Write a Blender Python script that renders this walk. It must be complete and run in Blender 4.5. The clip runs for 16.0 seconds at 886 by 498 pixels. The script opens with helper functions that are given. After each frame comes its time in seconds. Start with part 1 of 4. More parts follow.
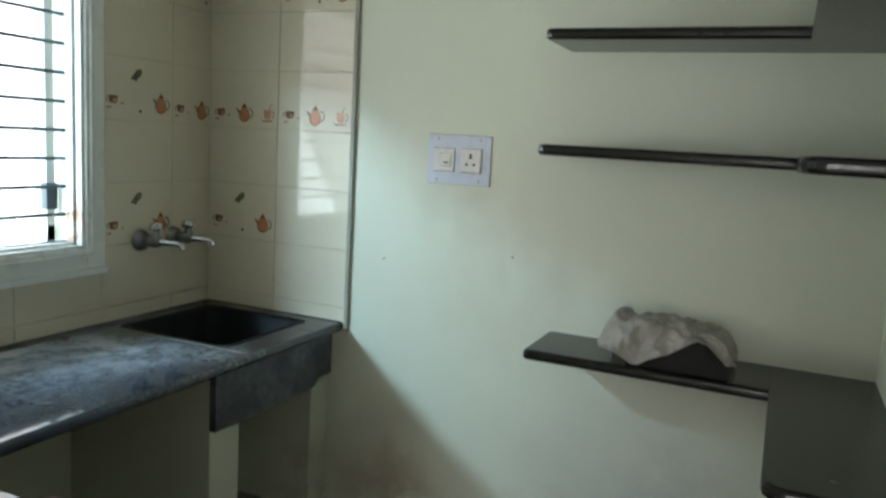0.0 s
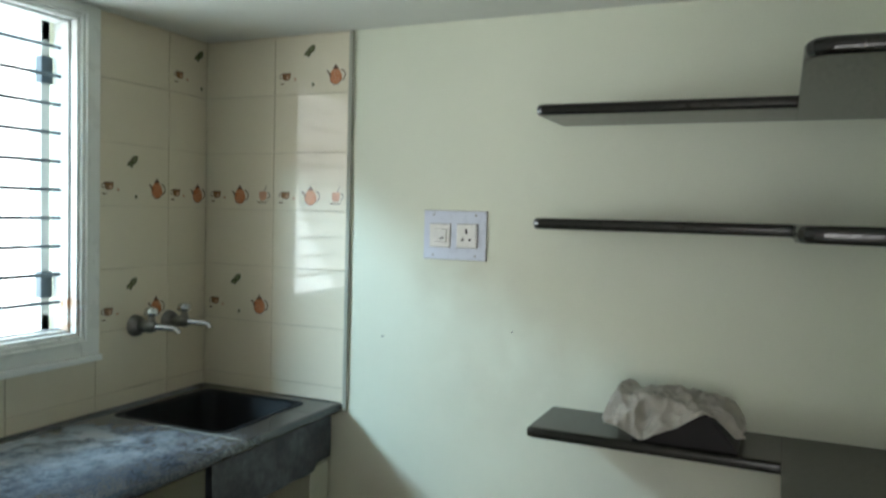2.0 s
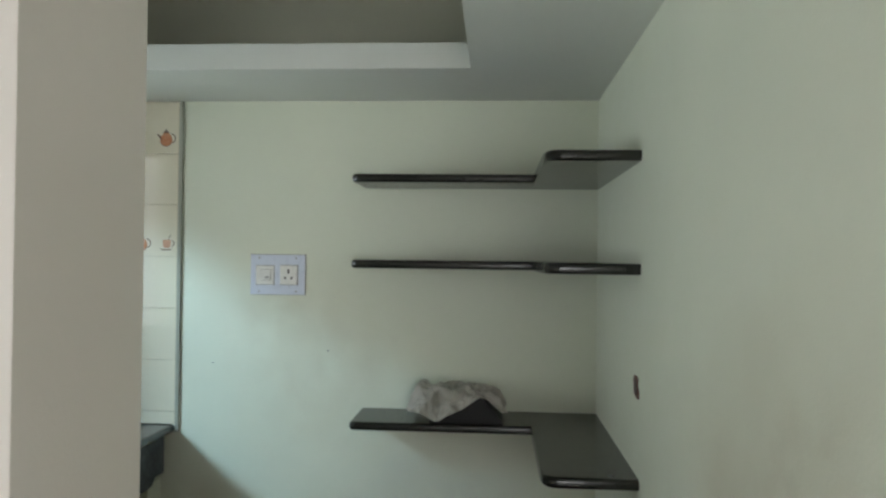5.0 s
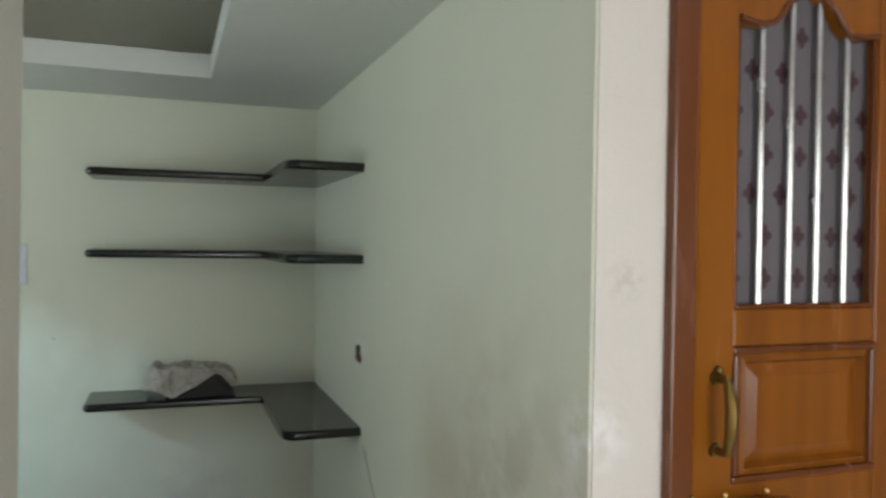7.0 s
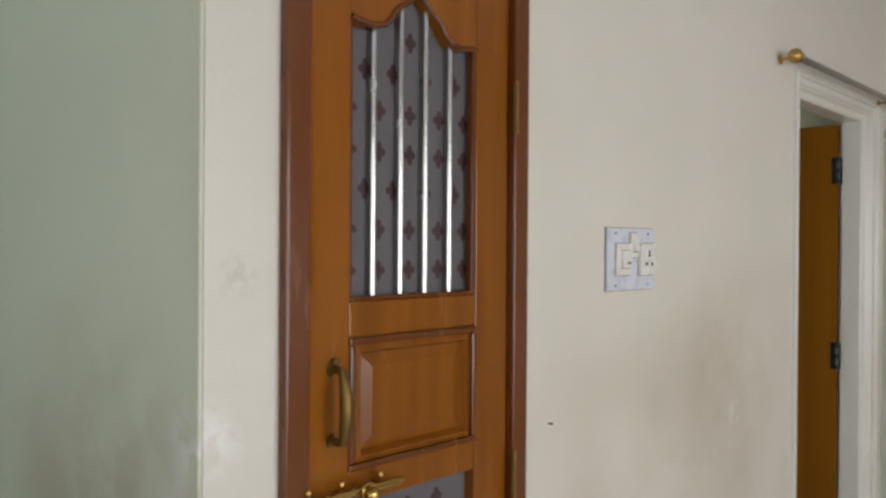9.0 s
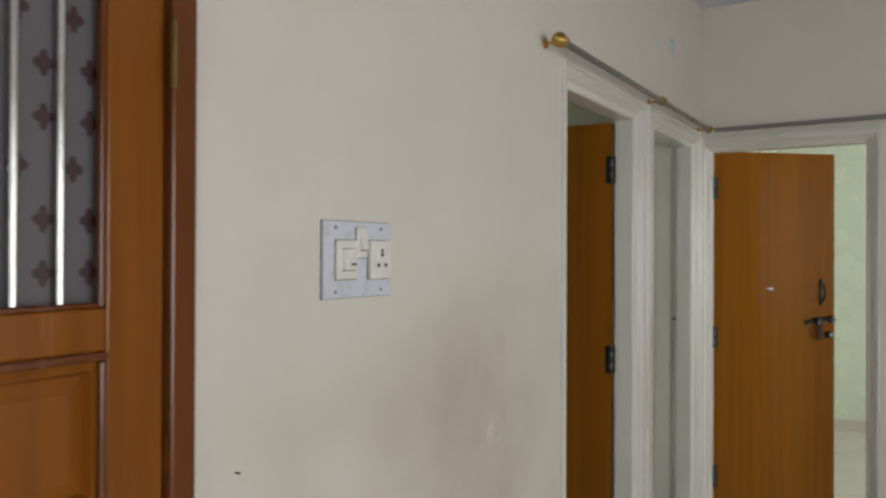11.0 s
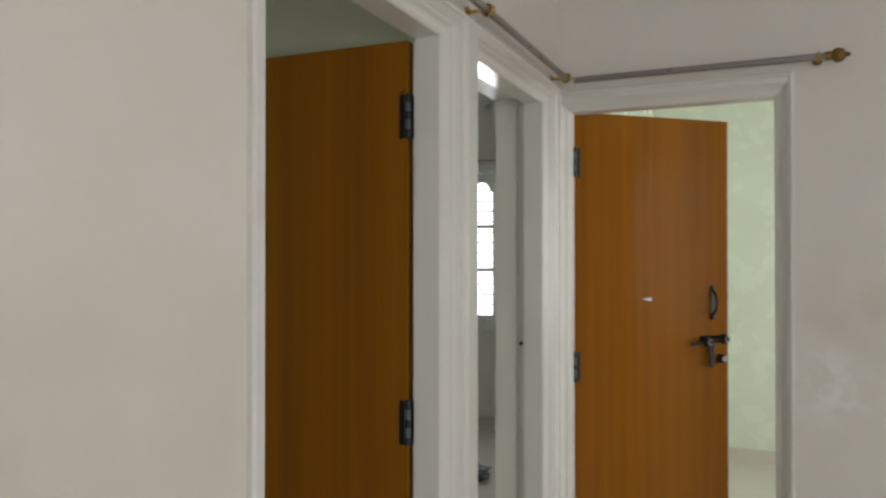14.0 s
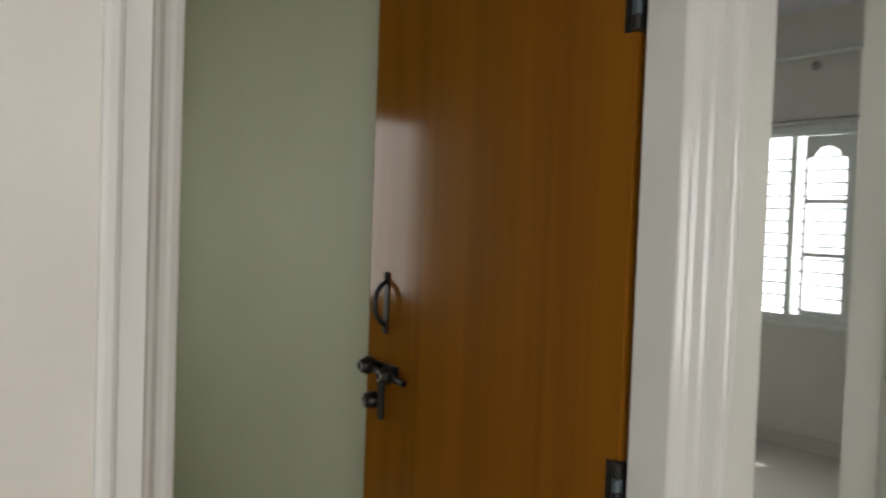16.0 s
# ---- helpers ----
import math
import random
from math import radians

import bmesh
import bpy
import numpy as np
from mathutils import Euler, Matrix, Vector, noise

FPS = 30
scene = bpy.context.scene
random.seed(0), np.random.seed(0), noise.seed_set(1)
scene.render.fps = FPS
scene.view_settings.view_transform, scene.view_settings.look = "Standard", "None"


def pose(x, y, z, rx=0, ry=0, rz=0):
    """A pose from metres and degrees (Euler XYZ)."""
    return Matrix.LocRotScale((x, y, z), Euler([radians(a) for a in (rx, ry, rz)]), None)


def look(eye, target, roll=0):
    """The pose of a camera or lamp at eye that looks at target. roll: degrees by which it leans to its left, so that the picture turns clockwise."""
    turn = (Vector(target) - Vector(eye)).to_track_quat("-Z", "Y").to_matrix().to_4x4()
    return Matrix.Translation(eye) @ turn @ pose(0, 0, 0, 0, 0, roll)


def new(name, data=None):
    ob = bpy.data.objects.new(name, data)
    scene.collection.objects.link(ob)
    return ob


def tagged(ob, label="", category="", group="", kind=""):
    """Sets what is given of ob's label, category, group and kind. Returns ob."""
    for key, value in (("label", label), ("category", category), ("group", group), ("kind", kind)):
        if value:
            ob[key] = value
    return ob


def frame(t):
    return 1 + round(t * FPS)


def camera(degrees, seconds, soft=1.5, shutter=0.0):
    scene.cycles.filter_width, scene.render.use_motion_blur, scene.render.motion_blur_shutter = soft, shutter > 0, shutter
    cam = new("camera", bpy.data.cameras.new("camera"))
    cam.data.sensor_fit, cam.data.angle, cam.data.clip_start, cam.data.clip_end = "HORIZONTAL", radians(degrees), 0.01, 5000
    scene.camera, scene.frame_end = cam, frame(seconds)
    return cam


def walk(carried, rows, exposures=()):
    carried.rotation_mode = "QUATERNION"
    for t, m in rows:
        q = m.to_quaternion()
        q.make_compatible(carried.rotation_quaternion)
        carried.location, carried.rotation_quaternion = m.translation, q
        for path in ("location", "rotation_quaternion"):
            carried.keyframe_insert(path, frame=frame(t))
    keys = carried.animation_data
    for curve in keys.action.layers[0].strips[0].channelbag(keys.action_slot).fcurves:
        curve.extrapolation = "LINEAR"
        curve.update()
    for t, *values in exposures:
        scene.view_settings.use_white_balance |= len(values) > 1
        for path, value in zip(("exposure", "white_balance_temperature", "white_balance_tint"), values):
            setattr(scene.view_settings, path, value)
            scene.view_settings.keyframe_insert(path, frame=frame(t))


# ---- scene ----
cam = camera(60.7, 16.0, soft=2.4, shutter=0.35)
PATH = [
    (0, (0.137, 0.069, 1.454), (-0.669, 1.879, 1.178), 3.3),
    (0.5, (0.136, 0.091, 1.442), (-0.646, 1.878, 0.999), 3.8),
    (1, (0.141, 0.108, 1.439), (-0.637, 1.87, 0.903), 4.1),
    (1.5, (0.141, 0.112, 1.455), (-0.683, 1.901, 1.109), 3.2),
    (2, (0.133, 0.089, 1.473), (-0.684, 1.912, 1.381), 1.5),
    (2.5, (0.121, 0.034, 1.487), (-0.661, 1.874, 1.524), 0.6),
    (3, (0.107, -0.077, 1.49), (-0.585, 1.798, 1.552), 0.8),
    (3.5, (0.086, -0.212, 1.485), (-0.494, 1.702, 1.504), 1.0),
    (4, (0.078, -0.347, 1.484), (-0.362, 1.604, 1.504), 1.4),
    (4.2, (0.079, -0.402, 1.476), (-0.295, 1.562, 1.502), 1.4),
    (6.3, (-0.159, -1.02, 1.519), (0.08, 0.965, 1.498), 0.7),
    (6.5, (-0.169, -1.055, 1.526), (0.152, 0.919, 1.491), 1.1),
    (7, (-0.225, -1.094, 1.519), (0.454, 0.787, 1.502), 0.9),
    (7.5, (-0.268, -1.102, 1.523), (0.637, 0.681, 1.498), 0.3),
    (8, (-0.238, -1.106, 1.516), (0.887, 0.548, 1.499), 0.4),
    (8.5, (-0.186, -1.107, 1.515), (1.101, 0.424, 1.5), 0.5),
    (8.7, (-0.164, -1.104, 1.501), (1.171, 0.385, 1.495), 0.5),
    (9, (-0.122, -1.106, 1.511), (1.279, 0.321, 1.502), 0.4),
    (9.5, (-0.031, -1.112, 1.51), (1.432, 0.252, 1.508), 0.3),
    (10, (0.082, -1.116, 1.502), (1.596, 0.19, 1.507), 0.7),
    (10.2, (0.127, -1.116, 1.499), (1.672, 0.153, 1.502), 0.8),
    (12.3, (0.851, -0.921, 1.491), (2.702, -0.165, 1.527), -0.1),
    (12.5, (0.945, -0.911, 1.487), (2.805, -0.177, 1.527), 0.3),
    (13, (1.224, -0.833, 1.476), (3.111, -0.172, 1.511), 0.3),
    (13.5, (1.478, -0.796, 1.474), (3.384, -0.189, 1.492), -0.2),
    (14, (1.753, -0.821, 1.481), (3.585, -0.020, 1.497), -0.0),
    (14.5, (1.952, -0.827, 1.465), (3.711, 0.125, 1.427), 0.3),
    (15, (2.214, -0.779, 1.459), (3.819, 0.413, 1.399), 1.0),
    (15.5, (2.405, -0.742, 1.474), (3.889, 0.599, 1.393), 1.1),
    (16, (2.640, -0.722, 1.470), (3.839, 0.877, 1.406), 2.1),
]
EXPOSURES = [(0, 0.08), (1.0, 0.3), (1.5, 0.45), (2.2, 0.2), (3.2, 0.0), (4.0, -0.02), (7.0, -0.1), (8.5, -0.15), (10.0, -0.4), (12.5, -0.48), (13.5, -0.35), (15.0, -0.2), (16.0, -0.1)]
walk(cam, [(t, look(eye, target, roll)) for t, eye, target, roll in PATH], EXPOSURES)


# ---- world, lights, exposure ----
world = bpy.data.worlds.new("sky")
scene.world = world
world.use_nodes = True
_sky = world.node_tree.nodes.new("ShaderNodeTexSky")
_sky.sky_type, _sky.sun_disc = "NISHITA", False
_sky.sun_elevation, _sky.sun_rotation = radians(55), radians(-100)
_bg = world.node_tree.nodes["Background"]
world.node_tree.links.new(_sky.outputs[0], _bg.inputs[0])
_bg.inputs[1].default_value = 0.12
_sun = new("sun", bpy.data.lights.new("sun", "SUN"))
_sun.data.energy, _sun.data.angle, _sun.data.color = 2.5, radians(0.6), (1, 0.95, 0.88)
_sun.matrix_world = look((30, -20, 50), (0, 0, 0))


def window_light(name, eye, target, w, h, watts, colour=(0.95, 0.98, 1.0)):
    """A rectangular lamp for sky light, at a window's opening or outside it."""
    ob = new(name, bpy.data.lights.new(name, "AREA"))
    ob.data.shape, ob.data.size, ob.data.size_y = "RECTANGLE", w, h
    ob.data.energy, ob.data.color = watts, colour
    ob.matrix_world = look(eye, target)
    return ob


window_light("daylight_kitchen", (-2.9, 1.3, 1.1), (-1.9, 1.3, 1.6), 2.0, 1.2, 42, (0.8, 0.96, 1.0))
# added narrow lamp well outside, shapes the counter's slanting shadow edge
window_light("kitchen_sky_strip", (-5.2, -2.4, 4.06), (-1.6, 1.4, 0.9), 1.9, 0.2, 480, (0.5, 0.8, 1.0))
window_light("daylight_living", (1.4, -4.6, 1.4), (1.4, -3, 1.4), 2.6, 2.0, 70, (1.0, 0.99, 0.95))
# added fill from the unseen side, lifts jambs and the kitchen's right wall
window_light("fill_living_side", (-2.5, -2.4, 1.55), (-1.0, -2.4, 1.5), 1.6, 1.2, 22, (0.98, 0.99, 0.96))
window_light("daylight_bedroom", (2.35, 3.4, 1.6), (2.35, 2, 1.5), 1.1, 1.2, 18, (1.0, 0.98, 0.9))
window_light("daylight_store", (8.4, 1.92, 1.65), (7, 1.92, 1.55), 1.5, 1.4, 90, (0.96, 0.98, 1.0))
window_light("daylight_far_room", (6.0, -3.5, 1.6), (6.0, -2, 1.5), 1.4, 1.3, 62, (1.0, 1.0, 0.97))


# ---- materials ----
def node_mat(name, colour, rough=0.5, metal=0.0, vary=0.12, scale=8.0, bump=0.15, bump_scale=120.0, stretch=(1, 1, 1), stains=(), second=None, spec=0.5, coat=0.0):
    """A surface: two scales of colour variation, fine relief, and stains (x, y, z, radius, colour, strength) that sit at places of the world."""
    m = bpy.data.materials.new(name)
    m.use_nodes = True
    nt, b = m.node_tree, m.node_tree.nodes["Principled BSDF"]
    n, link = nt.nodes.new, nt.links.new
    geo = n("ShaderNodeNewGeometry")
    mp = n("ShaderNodeMapping")
    mp.inputs["Scale"].default_value = stretch
    link(geo.outputs["Position"], mp.inputs[0])

    def noise_at(s, detail=4.0, src=None):
        t = n("ShaderNodeTexNoise")
        t.inputs["Scale"].default_value, t.inputs["Detail"].default_value = s, detail
        link(src or mp.outputs[0], t.inputs["Vector"])
        return t.outputs["Fac"]

    def ramp(src, lo, hi, a, c):
        r = n("ShaderNodeMapRange")
        r.inputs[1].default_value, r.inputs[2].default_value, r.inputs[3].default_value, r.inputs[4].default_value = lo, hi, a, c
        link(src, r.inputs[0])
        return r.outputs[0]

    def mix(fac, a, c):
        x = n("ShaderNodeMix")
        x.data_type = "RGBA"
        link(fac, x.inputs[0])
        for sock, v in ((x.inputs[6], a), (x.inputs[7], c)):
            if isinstance(v, tuple):
                sock.default_value = (*v[:3], 1)
            else:
                link(v, sock)
        return x.outputs[2]

    dark = tuple(c * (1 - vary) for c in colour)
    light = tuple(min(1, c * (1 + vary * 0.5)) for c in colour)
    col = mix(ramp(noise_at(scale * 0.25, 3), 0.35, 0.65, 0, 1), second or dark, colour)
    col = mix(ramp(noise_at(scale, 3), 0.4, 0.75, 0, 0.6), col, light)
    col = mix(ramp(noise_at(scale * 9, 3), 0.3, 0.75, 0.35, 0), col, dark)
    for x, y, z, rad, sc, power, *grain in stains:
        d = n("ShaderNodeVectorMath")
        d.operation = "DISTANCE"
        link(geo.outputs["Position"], d.inputs[0])
        d.inputs[1].default_value = (x, y, z)
        near = ramp(d.outputs["Value"], rad, rad * 0.25, 0, 1)
        rough_edge = ramp(noise_at(grain[0] if grain else 1.2 / max(rad, 0.05), 6 if grain else 2, geo.outputs["Position"]), 0.34 if not grain else 0.44, 0.66 if not grain else 0.58, 0, power)
        k = n("ShaderNodeMath")
        k.operation = "MULTIPLY"
        link(near, k.inputs[0]), link(rough_edge, k.inputs[1])
        col = mix(k.outputs[0], col, sc)
    link(col, b.inputs["Base Color"])
    b.inputs["Metallic"].default_value = metal
    b.inputs["Specular IOR Level"].default_value = spec
    b.inputs["Coat Weight"].default_value = coat
    b.inputs["Coat Roughness"].default_value = 0.15
    link(ramp(noise_at(scale * 2, 4), 0.3, 0.7, max(0.02, rough * 0.55, rough - 0.07), min(1, rough * 1.6, rough + 0.08)), b.inputs["Roughness"])
    if bump:
        bp = n("ShaderNodeBump")
        bp.inputs["Strength"].default_value, bp.inputs["Distance"].default_value = bump, 0.002
        link(noise_at(bump_scale, 4), bp.inputs["Height"])
        link(bp.outputs[0], b.inputs["Normal"])
    return m


GRIME, WHITE_PATCH = (0.4, 0.335, 0.235), (0.82, 0.8, 0.78)
GREEN_WALL = (0.67, 0.688, 0.562)
M_KITCHEN = node_mat("kitchen_paint", GREEN_WALL, 0.5, vary=0.05, scale=3, bump=0.22, stains=(
    (0.434, 0.6, 1.0, 0.45, GRIME, 0.35),
    (-0.93, 2.5, 1.25, 0.2, GRIME, 0.35), (-0.62, 2.5, 1.05, 0.45, GRIME, 0.4), (-0.75, 2.5, 0.98, 0.35, GRIME, 0.14, 5), (-0.25, 2.5, 0.33, 0.45, (0.36, 0.37, 0.4), 0.35), (-0.1, 2.5, 0.3, 0.3, (0.34, 0.35, 0.4), 0.18, 14), (-1.1, 2.5, 0.1, 0.25, (0.3, 0.22, 0.15), 0.6, 8), (-1.38, 2.3, 0.1, 0.3, (0.3, 0.24, 0.17), 0.5, 10), (-0.5, 2.5, 0.02, 0.3, (0.3, 0.24, 0.17), 0.4, 12),
    (-1.2, 2.5, 0.25, 0.35, GRIME, 0.6), (0.434, 0.03, 1.18, 0.1, WHITE_PATCH, 1.0, 24), (0.434, 0.07, 1.06, 0.1, WHITE_PATCH, 0.9, 18), (0.434, 0.35, 1.15, 0.4, GRIME, 0.35), (0.434, 0.55, 0.8, 0.7, GRIME, 0.5), (0.434, 0.3, 0.9, 0.45, (0.3, 0.26, 0.19), 0.4, 7),
    (0.434, 0.02, 0.95, 0.25, GRIME, 0.45), (-1.1, 2.5, 1.0, 0.5, (0.5, 0.5, 0.4), 0.2)))
M_LIVING = node_mat("cream_paint", (0.72, 0.68, 0.625), 0.42, vary=0.06, scale=3.5, bump=0.16, second=(0.68, 0.64, 0.575), stains=(
    (0.5, 0, 1.46, 0.05, (0.25, 0.22, 0.18), 0.2, 45), (0.45, 0, 1.2, 0.08, WHITE_PATCH, 1.0, 20), (1.75, 0, 0.9, 0.75, GRIME, 0.42), (2.35, 0, 0.85, 0.8, GRIME, 0.42), (2.1, 0, 1.12, 0.3, GRIME, 0.22), (2.2, 0, 1.05, 0.5, GRIME, 0.12, 9), (1.45, 0, 0.8, 0.5, GRIME, 0.3),
    (2.32, 0, 0.97, 0.05, WHITE_PATCH, 0.95, 20), (4.822, -1.0, 1.02, 0.2, WHITE_PATCH, 0.7, 14), (4.822, -1.1, 1.25, 0.4, GRIME, 0.35), (2.5, 0, 1.1, 0.5, GRIME, 0.2), (-0.5, 0.06, 0.95, 0.2, WHITE_PATCH, 0.8, 12)))
M_BEDROOM = node_mat("green_paint", (0.49, 0.515, 0.38), 0.65, vary=0.06, scale=3)
M_FAR = node_mat("pale_green_gloss_paint", (0.74, 0.81, 0.69), 0.25, vary=0.05, scale=3)
M_STORE = node_mat("off_white_paint", (0.7, 0.68, 0.63), 0.5, vary=0.06, scale=3)
M_CEIL = node_mat("ceiling_white", (0.72, 0.73, 0.68), 0.7, vary=0.05, scale=3)
M_CEIL_LAV = node_mat("ceiling_lavender", (0.68, 0.66, 0.75), 0.7, vary=0.05, scale=3)
# kitchen ceiling above the opening, darker than the loft slab
M_LOFT = node_mat("loft_dark_grey", (0.3, 0.28, 0.25), 0.8, vary=0.15, scale=4)
M_FRAME = node_mat("white_enamel", (0.72, 0.7, 0.66), 0.16, vary=0.05, scale=5, bump=0.03, bump_scale=12)
M_WINFRAME = node_mat("white_window_paint", (0.78, 0.8, 0.78), 0.3, vary=0.05, scale=6, bump=0.05, stains=((-2.06, 1.89, 1.13, 0.07, (0.45, 0.2, 0.06), 0.9, 30), (-2.06, 1.9, 1.06, 0.06, (0.4, 0.2, 0.08), 0.8, 30)))
M_TEAK = node_mat("polished_teak", (0.28, 0.092, 0.008), 0.2, spec=0.3, vary=0.2, scale=4, bump=0.02, bump_scale=20, stretch=(5, 5, 0.4), second=(0.19, 0.058, 0.008))
M_TEAK_DARK = node_mat("dark_teak_frame", (0.15, 0.042, 0.008), 0.22, vary=0.25, scale=4, bump=0.02, bump_scale=20, stretch=(5, 5, 0.4))
M_LAMINATE = node_mat("brown_door_laminate", (0.27, 0.1, 0.008), 0.09, spec=0.16, vary=0.28, scale=3.4, bump=0.0, stretch=(7, 7, 0.14), second=(0.2, 0.07, 0.008))
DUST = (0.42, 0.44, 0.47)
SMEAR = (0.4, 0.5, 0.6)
# dust film tinted blue, so the sky's sheen sits in the colour
DUST_SKY_SHEEN = (0.15, 0.24, 0.37)
# besides dust, blue film and pale blue blotches paint in reflected window light
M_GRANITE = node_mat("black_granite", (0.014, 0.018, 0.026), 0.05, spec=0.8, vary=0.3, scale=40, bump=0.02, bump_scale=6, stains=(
    (-1.85, 1.45, 0.75, 0.7, DUST_SKY_SHEEN, 0.6), (-1.65, 1.2, 0.75, 0.5, DUST_SKY_SHEEN, 0.5), (-1.7, 1.6, 0.75, 0.5, DUST, 0.22, 120), (-1.6, 1.8, 0.75, 0.3, DUST, 0.3, 70), (-1.75, 1.75, 0.75, 0.3, (0.55, 0.62, 0.7), 0.6, 13), (-1.9, 1.5, 0.75, 0.3, (0.55, 0.62, 0.7), 0.6, 11), (-1.45, 1.9, 0.75, 0.12, DUST, 0.6, 45), (-0.8, 0.99, 0.75, 0.1, DUST, 0.15, 110), (-0.8, 0.8, 0.75, 0.5, DUST_SKY_SHEEN, 0.2), (-0.9, 0.97, 0.75, 0.16, DUST, 0.2, 70), (-1.46, 1.97, 0.75, 0.14, DUST, 0.35, 110), (-1.85, 1.5, 0.75, 0.4, SMEAR, 0.4, 20), (-1.7, 1.75, 0.75, 0.3, SMEAR, 0.3, 34), (-1.75, 1.3, 0.75, 0.35, SMEAR, 0.3, 40)))
M_SHELF = node_mat("dark_granite_shelf", (0.012, 0.012, 0.01), 0.19, vary=0.4, scale=50, bump=0.02, second=(0.018, 0.017, 0.013), stains=((0.3, 1.75, 0.84, 0.09, (0.1, 0.1, 0.08), 0.5, 60), (0.28, 1.68, 0.84, 0.02, DUST, 1.0, 3), (0.36, 1.62, 0.84, 0.014, DUST, 1.0, 3)))
M_SINK = node_mat("rough_granite_sink", (0.04, 0.045, 0.055), 0.45, vary=0.5, scale=26, bump=1.0, bump_scale=22, second=(0.15, 0.165, 0.19))
M_SINK_IN = node_mat("black_sink_bowl", (0.008, 0.009, 0.011), 0.5, spec=0.15, vary=0.3, scale=20)
M_TILE = node_mat("cream_glazed_tile", (0.7, 0.635, 0.5), 0.02, vary=0.05, scale=4, bump=0.008, bump_scale=12)
M_GROUT = node_mat("tile_grout", (0.64, 0.575, 0.45), 0.8, vary=0.2, scale=20)
M_REDFLOOR = node_mat("red_oxide_floor", (0.075, 0.012, 0.009), 0.42, vary=0.3, scale=7, bump=0.12, bump_scale=60, stains=((-1.1, 2.2, 0, 0.35, (0.14, 0.06, 0.045), 0.5, 16), (-0.6, 2.0, 0, 0.5, (0.04, 0.009, 0.008), 0.6, 5)))
M_FLOOR = node_mat("pale_floor_tile", (0.66, 0.62, 0.55), 0.14, vary=0.06, scale=3, bump=0.02)
M_CEMENT = node_mat("bare_cement", (0.36, 0.36, 0.3), 0.8, vary=0.2, scale=8, bump=0.4)
M_STEEL = node_mat("polished_steel", (0.7, 0.7, 0.7), 0.2, metal=1.0, vary=0.05, bump=0)
M_CHROME = node_mat("chrome", (0.7, 0.71, 0.73), 0.12, metal=1.0, vary=0.1, bump=0)
M_DULL = node_mat("dull_tarnished_chrome", (0.3, 0.29, 0.27), 0.38, metal=0.85, vary=0.4, scale=60, bump=0.1, bump_scale=80)
M_ROD = node_mat("brushed_rod_steel", (0.36, 0.34, 0.33), 0.32, metal=1.0, vary=0.15, bump=0)
M_BRASS = node_mat("brass", (0.62, 0.4, 0.12), 0.22, metal=1.0, vary=0.2, scale=40, bump=0.03)
M_OLDBRASS = node_mat("aged_brass", (0.24, 0.15, 0.045), 0.42, metal=0.9, vary=0.3, scale=40, bump=0.03)
M_IRON = node_mat("black_iron", (0.03, 0.028, 0.027), 0.38, metal=0.6, vary=0.3, scale=40, bump=0.05)
M_BAR = node_mat("window_bar_iron", (0.10, 0.13, 0.15), 0.5, metal=0.3, vary=0.3, scale=30)
M_PLATE = node_mat("white_switch_plastic", (0.62, 0.65, 0.73), 0.3, vary=0.03, scale=20, bump=0)
M_SWITCH = node_mat("ivory_switch_plastic", (0.78, 0.76, 0.72), 0.25, vary=0.03, scale=20, bump=0)
M_DIRT = node_mat("joint_dirt", (0.2, 0.155, 0.13), 0.8, vary=0.4, scale=60, bump=0)
M_HOLE = node_mat("dark_socket_hole", (0.03, 0.015, 0.012), 0.6, bump=0)
M_BAG = node_mat("crumpled_polythene", (0.72, 0.68, 0.6), 0.3, vary=0.1, scale=12, bump=0.3, bump_scale=35)
M_BLACKBOX = node_mat("black_plastic", (0.008, 0.007, 0.008), 0.45, vary=0.3, scale=20, spec=0.25)
M_POT = node_mat("teapot_print_ink", (0.5, 0.17, 0.07), 0.12, vary=0.4, scale=90, bump=0, second=(0.62, 0.3, 0.16))
M_CUP = node_mat("cup_print_ink", (0.26, 0.13, 0.06), 0.12, vary=0.4, scale=90, bump=0)
M_MUG = node_mat("mug_print_ink", (0.66, 0.36, 0.24), 0.12, vary=0.4, scale=90, bump=0)
M_INK = node_mat("brown_outline_ink", (0.17, 0.09, 0.06), 0.12, vary=0.4, scale=90, bump=0)
M_SPOT = node_mat("pale_pattern_ink", (0.62, 0.4, 0.28), 0.12, vary=0.3, scale=90, bump=0)
M_LEAF_PALE = node_mat("pale_leaf_ink", (0.2, 0.22, 0.12), 0.12, vary=0.3, scale=90, bump=0)
M_LEAF = node_mat("leaf_print_ink", (0.1, 0.11, 0.05), 0.12, vary=0.4, scale=90, bump=0)
M_CURTAIN = node_mat("grey_patterned_glass", (0.13, 0.12, 0.13), 0.5, vary=0.03, scale=1, bump=0, spec=0.3)
M_MOTIF = node_mat("dark_red_motif", (0.045, 0.015, 0.022), 0.4, vary=0.2, scale=30, bump=0)
M_TUBE = node_mat("tube_glass", (0.78, 0.78, 0.78), 0.2, vary=0.02, bump=0)
M_LOOSE_WOOD = node_mat("pale_stick_wood", (0.42, 0.26, 0.2), 0.6, vary=0.2, scale=20)
M_CLOTH = node_mat("dark_cloth", (0.06, 0.06, 0.08), 0.6, vary=0.5, scale=14, second=(0.4, 0.42, 0.5))
M_GROUND = node_mat("dry_ground", (0.3, 0.26, 0.2), 0.9, vary=0.2, scale=0.5)
M_BRICKBROWN = node_mat("broken_plaster", (0.16, 0.07, 0.05), 0.8, vary=0.4, scale=40)


